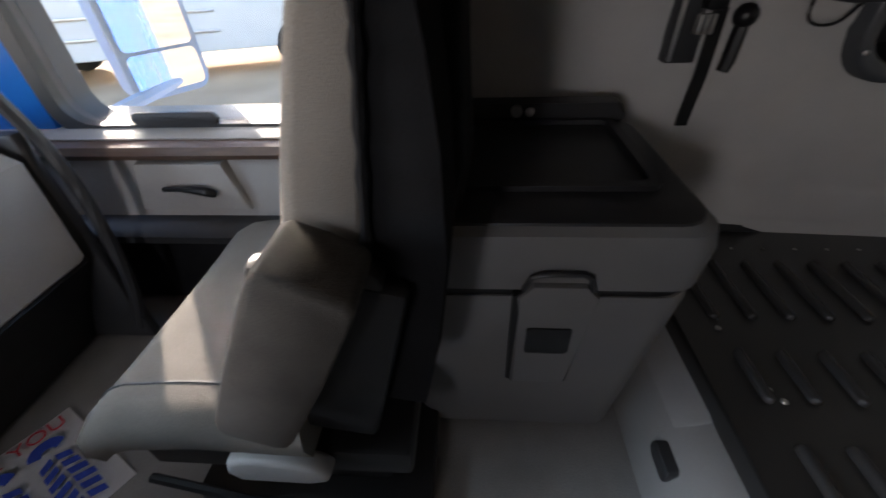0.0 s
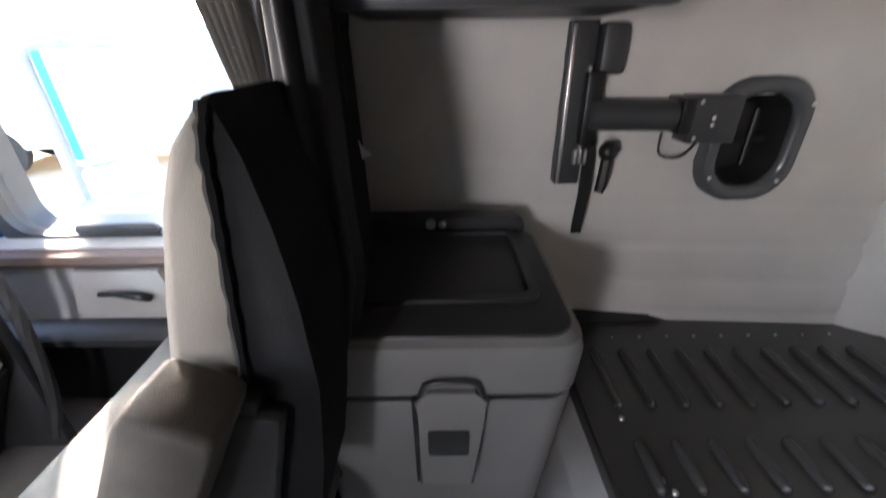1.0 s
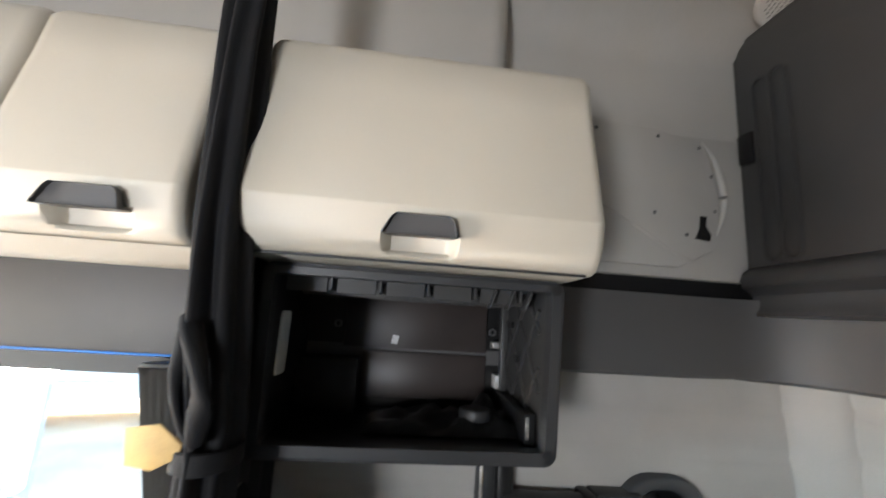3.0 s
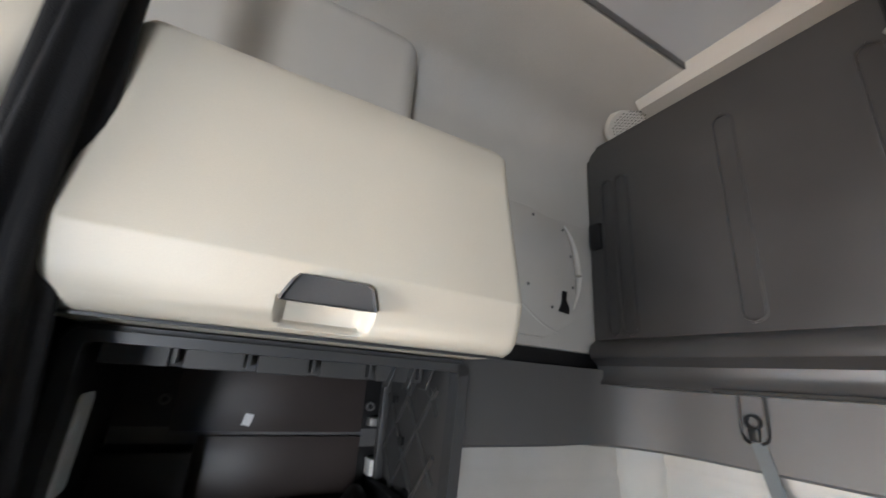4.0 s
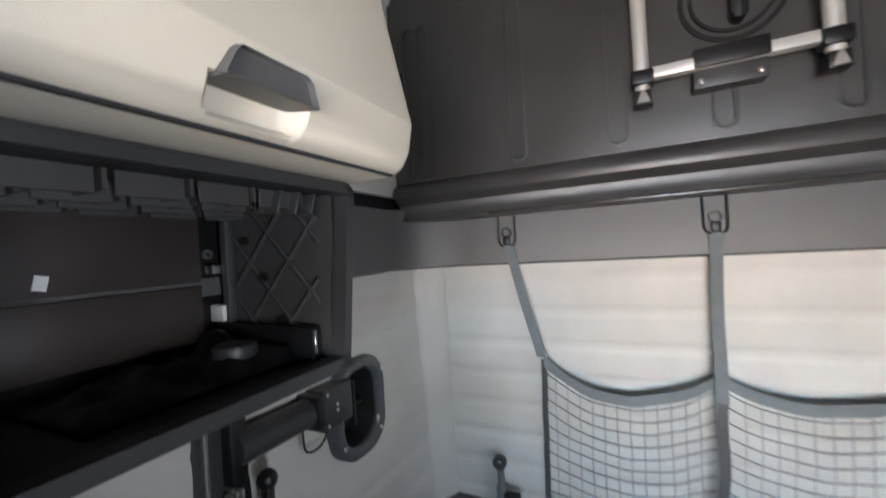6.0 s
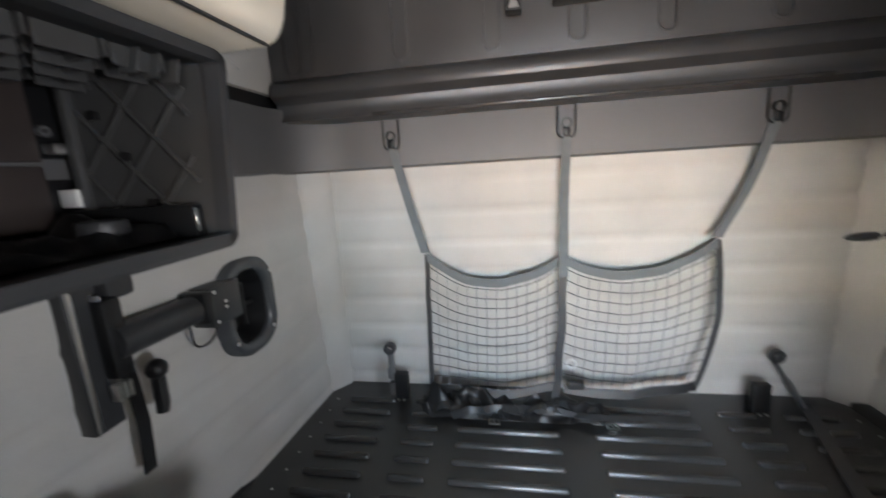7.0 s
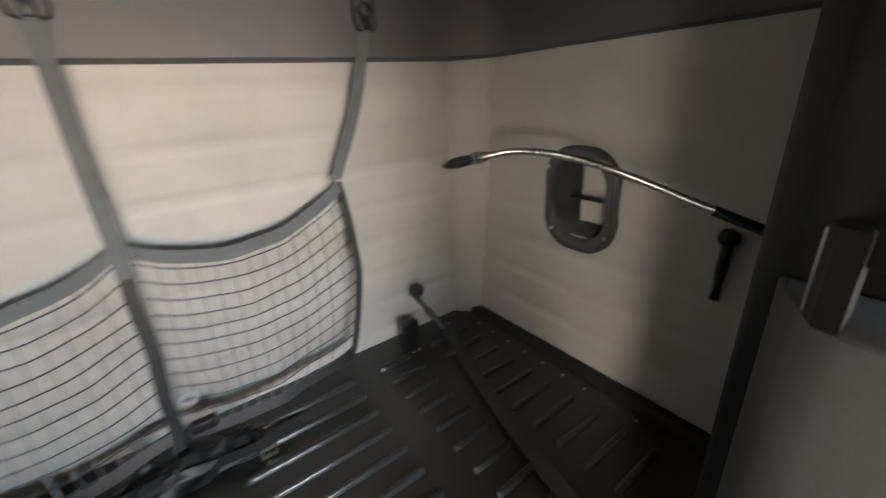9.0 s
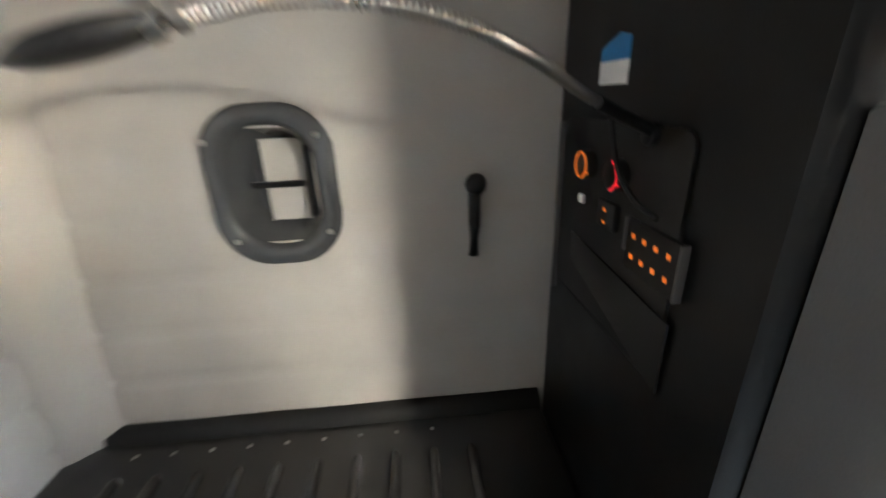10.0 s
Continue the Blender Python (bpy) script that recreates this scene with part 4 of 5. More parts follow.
arm = thing("swing_arm_bracket", (0.42, 1.0, 1.2), "dark metal swing arm bracket on a vertical wall rail", "bracket")
rail_ = bmesh.new()
box(rail_, 0.374, 0.436, 1.005, 1.046, 1.135, 1.50, 0.004)
part("wall_rail", rail_, DARK, arm, "dark grey upright rail")
part("rail_edge", B(0.378, 0.386, 0.998, 1.006, 1.14, 1.49, 0.002), METAL, arm)
part("rail_edge", B(0.418, 0.426, 0.985, 1.006, 1.20, 1.41, 0.003), METAL, arm)
part("top_block", B(0.44, 0.50, 0.985, 1.045, 1.39, 1.495, 0.012), DARK, arm)
part("slider", B(0.415, 0.455, 0.975, 1.01, 1.235, 1.40, 0.008), BLACK, arm)
bm = bmesh.new()
tube(bm, [(0.43, 0.99, 1.306), (0.66, 0.985, 1.303)], 0.036, 14)
part("swing_arm", bm, DARK, arm)
part("arm_clamp", B(0.625, 0.655, 0.945, 1.03, 1.264, 1.345, 0.006), BLACK, arm)
pl = part("end_plate", B(0.655, 0.765, 0.955, 1.02, 1.243, 1.347, 0.003), DARK, arm)
for u, v in ((0.67, 1.255), (0.705, 1.285), (0.705, 1.30), (0.67, 1.335)):
    part("screw", dome(bmesh.new(), (u, 0.954, v), 0.005, "y", 0.5, 8), METAL, pl)
cb = bmesh.new()
tube(cb, spline([(0.61, 0.985, 1.265), (0.61, 0.98, 1.22), (0.635, 0.98, 1.205), (0.67, 0.98, 1.21), (0.70, 0.985, 1.24)], 14), 0.003, 6)
part("cable", cb, BLACK, arm, "thin black cable loop")
lv = bmesh.new()
dome(lv, (0.478, 0.955, 1.228), 0.022, "y", 1.0, 12)
tube(lv, [(0.478, 0.955, 1.22), (0.476, 0.955, 1.15), (0.472, 0.955, 1.13)], [0.013, 0.014, 0.012], 8)
part("clamp_lever", lv, BLACK, arm, "black lever with a round knob")
ht = bmesh.new()
ribbon(ht, [(0.445, 0.985, 1.24), (0.443, 0.975, 1.12), (0.440, 0.98, 1.03), (0.442, 0.985, 1.008)], (1, 0, 0), 0.026, 0.006)
part("hanging_tongue", ht, BLACK, arm, "black hanging strap tongue")
for k in range(3):
    part("bolt", B( 0.405 + 0.012 * k, 0.412 + 0.012 * k, 0.97, 0.99, 1.195, 1.23, 0.001), METAL, arm, "bright clamp bolt")
arm.location = Vector((0.145, 0.013, 1.637)) + 1.06 * (arm.location - Vector((0.145, 0.013, 1.637)))
arm.scale = (1.06, 1.06, 1.06)

tg = bmesh.new()
prism(tg, [(-0.118, 1.222), (-0.100, 1.217), (-0.068, 1.231), (-0.077, 1.240), (-0.091, 1.249), (-0.102, 1.279), (-0.110, 1.277), (-0.115, 1.244)], "y", 0.895, 0.908, 0.003)
tagged(part("wall_clip", tg, WHITE), "small white plastic clip on the black curtain", "clip")

# ---- curtains ----


def gathered(name, rows, folds, material, label, amp=0.35, seed=0.0, n=72, sharp=1.0):
    """Cloth gathered into folds; rows of (z, x, y, half width in x, half width in y)."""
    bm = bmesh.new()
    loops = []
    for i in range(60):
        s = i / 59 * (len(rows) - 1)
        k = min(int(s), len(rows) - 2)
        t = s - k
        t = t * t * (3 - 2 * t)
        z, cx, cy, rx, ry = [lerp(a, b, t) for a, b in zip(rows[k], rows[k + 1])]
        lp = []
        for j in range(n):
            a = 2 * math.pi * j / n
            w = 1 + amp * math.sin(folds * a + seed + 0.7 * math.sin(z * 7 + seed)) * (0.6 + 0.4 * math.sin(3 * a + z * 4)) + 0.12 * noise.noise(Vector((math.cos(a) * 2, math.sin(a) * 2, z * 5 + seed)))
            lp.append((cx + rx * w * math.cos(a), cy + ry * w * math.sin(a), z))
        loops.append(lp)
    loft(bm, loops)
    return part(name, bm, material, None, label, smooth=80)


cur = thing("privacy_curtain", (-0.11, 0.60, 1.53), "black privacy curtain gathered and tied back with a strap", "curtain")
c1 = gathered("cloth", [(2.55, -0.135, 0.60, 0.036, 0.04), (2.15, -0.128, 0.595, 0.030, 0.04), (1.85, -0.114, 0.59, 0.034, 0.045), (1.68, -0.100, 0.59, 0.038, 0.05), (1.58, -0.094, 0.605, 0.036, 0.05), (1.54, -0.092, 0.605, 0.032, 0.045), (1.48, -0.094, 0.61, 0.034, 0.045), (1.30, -0.094, 0.61, 0.040, 0.05), (1.10, -0.090, 0.615, 0.042, 0.05), (0.85, -0.135, 0.62, 0.04, 0.05), (0.62, -0.14, 0.62, 0.036, 0.045)], 7, CURTAIN, "", 0.30, 1.0)
c1.parent, c1.location = cur, -cur.location
drape = bmesh.new()
loops = []
for i in range(14):
    z = lerp(1.86, 0.60, i / 13)
    face = []
    for k in range(61):
        y = lerp(0.60, 1.145, k / 60)
        face.append((-0.122 - 0.015 * (z < 1.5) + 0.013 * math.sin(k * 0.62 + 0.5 * math.sin(z * 5)) + 0.006 * noise.noise(Vector((y * 8, z * 4, 2))), y, z))
    loops.append(face + [(x - 0.005, y, z) for x, y, z in reversed(face)])
loft(drape, loops)
part("drape", drape, CURTAIN, cur, "black cloth hanging back to the side wall", smooth=80)
fold = bmesh.new()
tube(fold, spline([(-0.118, 0.545, 1.72), (-0.104, 0.528, 1.70), (-0.088, 0.525, 1.66), (-0.080, 0.53, 1.61), (-0.088, 0.545, 1.565)], 20), [0.012 + 0.006 * math.sin(k / 20 * math.pi) for k in range(21)], 8, flat=0.6)
tube(fold, spline([(-0.122, 0.55, 1.70), (-0.118, 0.54, 1.64), (-0.105, 0.54, 1.59), (-0.09, 0.548, 1.56)], 16), 0.011, 8, flat=0.6)
part("loose_fold", fold, CURTAIN, cur, smooth=80)
st = bmesh.new()
loft(st, [[(-0.092 + (0.040 + o) * math.cos(a), 0.605 + (0.054 + o) * math.sin(a), z) for a in [2 * math.pi * k / 28 for k in range(28)]] for z, o in ((1.552, 0.0), (1.550, 0.003), (1.525, 0.003), (1.523, 0.0))], cap0=False, cap1=False)
part("tie_strap", st, CURTAIN, cur, "black tie-back strap")
tgm = bmesh.new()
prism(tgm, [(-0.172, 1.534), (-0.140, 1.528), (-0.110, 1.544), (-0.108, 1.560), (-0.138, 1.584), (-0.178, 1.578)], "y", 0.558, 0.562, 0.001)
part("tag", tgm, TAN, cur, "tan leather tag on the strap")
gc = thing("window_curtain", (-0.37, 0.99, 1.4), "grey pleated window curtain gathered at the rear of the window", "curtain")
pc = bmesh.new()
loops = []
for i in range(24):
    z = lerp(1.585, 1.10, i / 23)
    x0, x1 = lerp(-0.43, -0.345, min(1, i / 18)), lerp(-0.335, -0.29, i / 23)
    top = [(lerp(x0, x1, k / 40), 0.995 + 0.016 * math.sin(k / 40 * 5 * 2 * math.pi), z) for k in range(41)]
    loops.append(top + [(x, y + 0.006, z) for x, y, z in reversed(top)])
loft(pc, loops)
part("cloth", pc, CURTAIN_GREY, gc, smooth=80)
part("top_clips", B(-0.42, -0.34, 0.985, 1.03, 1.585, 1.597, 0.003), BLACK, gc)

# ---- net pocket on the rear wall ----


def rear_x(y, z):
    return 1.293 + 0.016 * math.sin((z - 0.7) * 3.0)


net = thing("storage_net", (1.30, 0, 0.62), "grey-edged safety net of dark cord hung from three straps", "net")
def top_line(u, half):
    if half == 0:
        return lerp(0.553, 0.045, u), lerp(1.275, 1.245, u) - 0.105 * 4 * u * (1 - u) * (1 - 0.15 * u)
    return lerp(0.008, -0.500, u), lerp(1.245, 1.305, u) - 0.085 * 4 * u * (1 - u)
def low_line(u, half):
    if half == 0:
        return lerp(0.568, 0.052, u), 0.662 + 0.030 * u + 0.008 * math.sin(u * 7)
    return lerp(0.028, -0.43, u), 0.690 + 0.03 * u * u - 0.012 * math.sin(u * math.pi)
def net_point(u, v, half):
    yt, zt = top_line(u, half)
    yb, zb = low_line(u, half)
    y, z = lerp(yt, yb, v), lerp(zt, zb, v)
    if half == 1:
        y -= 0.055 * math.sin(v * math.pi * 0.9) * u ** 4
    bulge = 0.030 * math.sin(u * math.pi) * math.sin(min(1, v * 1.05) * math.pi * 0.75)
    sway = 0.004 * noise.noise(Vector((u * 5, v * 5, half * 7)))
    return Vector((rear_x(y, z) - bulge + sway, y + sway, z + 1.5 * sway))
for half in (0, 1):
    cords = bmesh.new()
    for i in range(1, 13):
        tube(cords, [net_point(i / 13, v / 15.2, half) for v in range(15)], 0.0022, 4)
    part("mesh", cords, CORD_PALE, net, "pale upright cords", smooth=80)
    cords = bmesh.new()
    for j in range(1, 13):
        tube(cords, [net_point(u / 14, j / 13, half) for u in range(15)], 0.0021, 4)
    part("mesh", cords, CORD, net, "dark cord mesh", smooth=80)
    hem = bmesh.new()
    ribbon(hem, [net_point(u / 20, 0.012, half) + Vector((-0.004, 0, -0.004)) for u in range(21)], (0.15, 0, 1), 0.034, 0.003)
    part("top_hem", hem, WEB, net, "grey webbing hem")
    hem = bmesh.new()
    ribbon(hem, [net_point(u / 16, 0.955, half) for u in range(17)], (0.3, 0, 1), 0.036, 0.003)
    part("bottom_hem", hem, BLACK, net, "dark webbing hem")
hem = bmesh.new()
ribbon(hem, [net_point(0.0, v / 14, 0) for v in range(15)], (0, 1, 0), 0.020, 0.003)
part("side_hem", hem, DARK, net)
hem = bmesh.new()
ribbon(hem, [net_point(1.0, v / 14, 1) for v in range(15)], (0, 1, 0), 0.022, 0.003)
part("side_hem", hem, DARK, net)
for pts in ([(1.288, 0.655, 1.705), (1.290, 0.61, 1.50), (1.293, 0.556, 1.285)], [(1.288, 0.018, 1.70), (1.293, 0.026, 1.45), (1.285, 0.027, 1.25), (1.28, 0.035, 1.0), (1.285, 0.05, 0.75), (1.28, 0.06, 0.66)], [(1.288, -0.635, 1.705), (1.290, -0.575, 1.50), (1.293, -0.490, 1.315)]):
    sb = bmesh.new()
    line = spline(pts, 24)
    cut = 11 if len(pts) > 3 else 24
    ribbon(sb, line[:cut + 1], (0, 1, 0), 0.034, 0.003)
    part("strap", sb, WEB, net, "grey webbing strap")
    if cut < 24:
        sb = bmesh.new()
        ribbon(sb, [p + Vector((0, 0.003 * math.sin(k * 1.3), 0)) for k, p in enumerate(line[cut:])], (0.15, 1, 0), 0.030, 0.004)
        part("strap", sb, DARK, net, "dark lower strap between the two pockets")
rg = bmesh.new()
ring(rg, circle(0.0, 0.835, 0.021, 16), circle(0.0, 0.835, 0.013, 16), "x", 1.262, 1.268)
part("ring", rg, METAL, net, "metal ring on the middle strap")
part("buckle", B(1.245, 1.27, -0.045, 0.015, 0.735, 0.765, 0.004), BLACK, net)
cr = bmesh.new()
rows = []
for i in range(96):
    y = lerp(0.60, -0.12, i / 95)
    hgt = 0.125 * (0.35 + 0.65 * math.exp(-((y - 0.47) / 0.13) ** 2) + 0.25 * math.exp(-((y - 0.06) / 0.08) ** 2))
    row = []
    for j in range(16):
        s = j / 15
        f = math.sin(s * math.pi)
        row.append(cr.verts.new((1.185 + 0.14 * s + 0.03 * noise.noise(Vector((y * 9, s * 3, 1))), y + 0.02 * noise.noise(Vector((y * 14, s * 4, 9))), BUNK_Z + 0.008 + max(0, hgt * f * (0.55 + 1.1 * noise.noise(Vector((y * 17, s * 3.2, 5))))))))
    rows.append(row)
for a, b in zip(rows, rows[1:]):
    for j in range(15):
        cr.faces.new((a[j], a[j + 1], b[j + 1], b[j]))
part("crumpled_skirt", cr, BLACK, net, "crumpled dark net skirt lying on the bunk", smooth=80)
for k, (x, y, a, b) in enumerate(((1.215, 0.50, 0.35, 0.16), (1.205, 0.40, 0.18, -0.04), (1.21, 0.20, 0.05, -0.25), (1.235, 0.56, 0.44, 0.33), (1.19, 0.47, 0.30, 0.24), (1.24, 0.12, -0.02, -0.14), (1.225, 0.30, 0.12, 0.02))):
    sb = bmesh.new()
    ribbon(sb, spline([(x, y, BUNK_Z + 0.012), (x - 0.02, lerp(y, a, 0.5), BUNK_Z + 0.045 + 0.012 * (k % 3)), (x + 0.02 - 0.01 * (k % 2), a, BUNK_Z + 0.02), (x - 0.03 + 0.02 * (k % 2), lerp(a, b, 0.5), BUNK_Z + 0.06 - 0.01 * (k % 3)), (x + 0.01, b, BUNK_Z + 0.012)], 24), ((0.8, 0.2, 0.6), (0.3, 0.4, 0.9), (0.9, -0.3, 0.2))[k % 3], 0.03, 0.002)
    part("loose_strap", sb, DARK, net)
for x, y in ((1.17, 0.30), (1.175, -0.135)):
    bk = bmesh.new()
    ring(bk, rrect(x - 0.016, x + 0.016, y - 0.022, y + 0.022, 0.004), rrect(x - 0.010, x + 0.010, y - 0.014, y + 0.014, 0.003), "z", BUNK_Z + 0.006, BUNK_Z + 0.012)
    box(bk, x - 0.012, x + 0.012, y - 0.003, y + 0.003, BUNK_Z + 0.006, BUNK_Z + 0.016, 0.001)
    part("metal_buckle", bk, METAL, net, "bright metal buckle")


def band_hook(y):
    t = thing("strap_hook", (1.29, y, 1.72), "dark wire strap hook with a swivel ring on the grey band", "hook", "strap hooks")
    w = bmesh.new()
    tube(w, [(1.288, y + 0.030, 1.80), (1.285, y + 0.030, 1.71), (1.284, y + 0.025, 1.695), (1.284, y + 0.012, 1.688)], 0.0035, 6)
    tube(w, [(1.288, y - 0.030, 1.80), (1.285, y - 0.030, 1.71), (1.284, y - 0.025, 1.695), (1.284, y - 0.012, 1.688)], 0.0035, 6)
    part("wire_loop", w, BLACK, t)
    r = bmesh.new()
    ring(r, circle(y, 1.738, 0.019, 16), circle(y, 1.738, 0.013, 16), "x", 1.278, 1.286)
    part("swivel_ring", r, BLACK, t, "dark metal ring")
    part("swivel", B(1.274, 1.288, y - 0.012, y + 0.012, 1.692, 1.724, 0.004), BLACK, t)
    return t


hk = band_hook(0.655)
for y in (0.018, -0.635):
    copy_thing(hk, Matrix.Translation((1.29, y, 1.72)))

# ---- stalks at the rear of the bunk ----


def stalk(y, side, lean):
    t = thing("belt_anchor", (1.35, y, BUNK_Z), "dark belt anchor stalk with an eye beside a black bracket", "belt anchor", "belt anchors")
    part("bracket", B(1.315, 1.35, y - side * 0.045 - 0.03, y - side * 0.045 + 0.03, BUNK_Z - 0.002, BUNK_Z + 0.115, 0.004), BLACK, t)
    s = bmesh.new()
    tube(s, spline([(1.345, y - lean, BUNK_Z), (1.345, y - lean * 0.5, BUNK_Z + 0.10), (1.34, y, BUNK_Z + 0.195)], 10), [0.018] * 4 + [0.022] * 3 + [0.014] * 4, 10, flat=0.6)
    part("stalk", s, BAND, t)
    e = bmesh.new()
    ring(e, circle(y, BUNK_Z + 0.225, 0.027, 18), circle(y, BUNK_Z + 0.225, 0.011, 18), "x", 1.328, 1.35)
    part("eye", e, DARK, t)
    if side < 0:
        belt = bmesh.new()
        ribbon(belt, spline([(1.352, -0.862, BUNK_Z + 0.03), (1.33, -0.862, BUNK_Z + 0.017), (1.22, -0.828, BUNK_Z + 0.017), (1.0, -0.757, BUNK_Z + 0.018), (0.77, -0.694, BUNK_Z + 0.017), (0.54, -0.648, BUNK_Z + 0.018), (0.40, -0.625, BUNK_Z + 0.017)], 40), (0.25, 1, 0.06), 0.046, 0.003)
        part("belt", belt, DARK, t, "dark webbing belt lying across the bunk")
    for k in (-0.012, 0.012):
        part("bolt", dome(bmesh.new(), (1.30, y - side * 0.045 + k, BUNK_Z + 0.002), 0.006, "z", 0.6, 8), METAL, t)


stalk(0.755, 1, 0.0)
stalk(-0.745, -1, 0.12)

# ---- folding ladder on the upper bunk ----
lad = thing("folding_ladder", (1.12, 0, 2.3), "silver folding ladder with black joints strapped to the upper bunk", "ladder")
for y in (0.195, -0.205):
    tb = bmesh.new()
    tube(tb, [(1.115, y, 2.13), (1.115, y, 2.50)], 0.0195, 16)
    rl = part("rail", tb, SILVER, lad, "silver round rail")
    part("sleeve", B(1.090, 1.140, y - 0.024, y + 0.024, 2.45, 2.66, 0.008), BLACK, rl, "black rail sleeve")
    part("collar", B(1.088, 1.142, y - 0.028, y + 0.028, 2.105, 2.145, 0.006), BLACK, rl, "black collar")
    ft = bmesh.new()
    tube(ft, [(1.115, y, 2.11), (1.115, y, 2.085)], 0.019, 14)
    part("rail_end", ft, SILVER, rl)
    part("foot", prism(bmesh.new(), [(y - 0.020, 2.09), (y + 0.020, 2.09), (y + 0.022, 2.05), (y - 0.022, 2.05)], "x", 1.09, 1.14, 0.004), BLACK, rl, "black rubber foot")
    part("foot_face", prism(bmesh.new(), [(y - 0.004, 2.088), (y + 0.004, 2.088), (y + 0.016, 2.055), (y - 0.016, 2.055)], "x", 1.087, 1.0905, 0.001), BASE, rl, "grey foot insert")
    part("hinge_bolt", dome(bmesh.new(), (1.086, y + 0.022, 2.50), 0.008, "x", 0.5), METAL, rl)
part("rung", B(1.098, 1.132, -0.178, 0.178, 2.118, 2.148, 0.004), SILVER, lad, "silver bottom rung")
for k in range(3):
    part("rung", B(1.095 - 0.004 * k, 1.135, -0.176, 0.176, 2.478 + 0.034 * k, 2.508 + 0.034 * k, 0.004), SILVER, lad, "silver rung of the folded stack")
part("warning_label", B(1.0925, 1.0935, 0.115, 0.155, 2.487, 2.500, 0.0), INK_RED, lad, "red warning sticker")
br = part("latch_bracket", B(1.118, 1.172, -0.085, 0.075, 2.070, 2.120, 0.004), DARK, lad, "dark latch bracket with bolts")
part("latch_bar", B(1.094, 1.12, -0.085, 0.075, 2.118, 2.166, 0.004), BLACK, br)
for y in (-0.068, 0.058):
    part("bolt", dome(bmesh.new(), (1.117, y, 2.088), 0.008, "x", 0.5), METAL, br)

# ---- control cabinet behind the driver ----
cab = thing("control_cabinet", (0.2, -0.75, FLOOR_Z), "black control cabinet behind the driver with lit dials and keys", "cabinet")
part("body", prism(bmesh.new(), [(0.14, -1.045), (0.324, -1.045), (0.327, -1.04), (0.327, -0.548), (0.318, -0.540), (0.14, -0.540)], "z", FLOOR_Z, 2.70, 0.004), BLACK, cab)
part("upper_end", prism(bmesh.new(), [(0.14, -0.537), (0.300, -0.537), (0.290, -0.510), (0.262, -0.462), (0.24, -0.450), (0.14, -0.45)], "z", 1.40, 2.70, 0.004), BLACK, cab, "black upper end")
part("end_panel", prism(bmesh.new(), [(0.14, -0.537), (0.304, -0.537), (0.292, -0.508), (0.264, -0.455), (0.24, -0.440), (0.14, -0.435)], "z", FLOOR_Z, 1.35, 0.006), END, cab, "grey rounded end panel")
grip_ = part("edge_grip", prism(bmesh.new(), [(0.262, -0.475), (0.270, -0.455), (0.262, -0.440), (0.246, -0.437), (0.246, -0.475)], "z", 1.352, 1.430, 0.004), BLACK, cab, "black edge grip")
part("grip_strip", B(0.266, 0.2715, -0.4575, -0.4535, 1.358, 1.424, 0.001), METAL, grip_, "thin bright metal strip")
part("fascia", prism(bmesh.new(), rrect(-1.0, -0.66, 0.985, 1.30, 0.02), "x", 0.304, 0.310, 0.002), BLACK, cab, "dark instrument fascia")
bzm = bmesh.new()
tube(bzm, [(0.312, -1.005, 0.96), (0.312, -1.01, 1.29)], 0.006, 6)
part("fascia_edge", bzm, BAND, cab)
for y, lit in ((-0.940, ORANGE_LIGHT), (-0.845, RED_LIGHT)):
    k = bmesh.new()
    prism(k, circle(y, 1.232, 0.023, 20), "x", 0.309, 0.326, 0.003)
    kn = part("dial", k, BLACK, cab, "black rotary dial")
    k = bmesh.new()
    arc = [radians(a) for a in (range(-150, 211, 15) if lit is ORANGE_LIGHT else range(-80, 81, 10))]
    tube(k, [(0.327, y + 0.0195 * math.cos(a), 1.232 + 0.0195 * math.sin(a)) for a in arc], 0.0017, 5)
    part("lit_ring", k, lit, kn, "glowing dial ring")
    part("pointer", B(0.326, 0.3285, y + 0.021, y + 0.027, 1.222, 1.2245), lit, kn)
part("pilot", B(0.309, 0.316, -0.965, -0.950, 1.165, 1.180, 0.002), WHITE, cab, "small white switch")
sw = part("rocker_switch", B(0.309, 0.320, -0.885, -0.835, 1.152, 1.192, 0.003), BLACK, cab)
part("lit_mark", B(0.3195, 0.321, -0.864, -0.857, 1.177, 1.182), ORANGE_LIGHT, sw)
part("lit_mark", B(0.3195, 0.321, -0.864, -0.857, 1.159, 1.163), ORANGE_LIGHT, sw)
kp = part("keypad", B(0.309, 0.318, -0.800, -0.695, 1.118, 1.186, 0.003), BLACK, cab, "black keypad with orange lit keys")
for i in range(4):
    for j in range(2):
        part("lit_key", B(0.3175, 0.319, -0.786 + 0.024 * i, -0.779 + 0.024 * i, 1.135 + 0.028 * j, 1.141 + 0.028 * j), ORANGE_LIGHT, kp)
part("keypad_end", B(0.309, 0.320, -0.694, -0.690, 1.118, 1.186, 0.001), BAND, kp)
part("keypad_end", B(0.309, 0.320, -0.805, -0.801, 1.140, 1.186, 0.001), BAND, kp)
part("slot", prism(bmesh.new(), [(-0.985, 1.105), (-0.70, 1.085), (-0.70, 0.985), (-0.76, 1.0), (-0.985, 1.055)], "x", 0.309, 0.3135, 0.002), BLACK, cab, "black pocket opening")
part("info_sticker", B(0.3055, 0.3072, -0.895, -0.815, 1.348, 1.378), PAPER, cab, "small white sticker with a blue top")
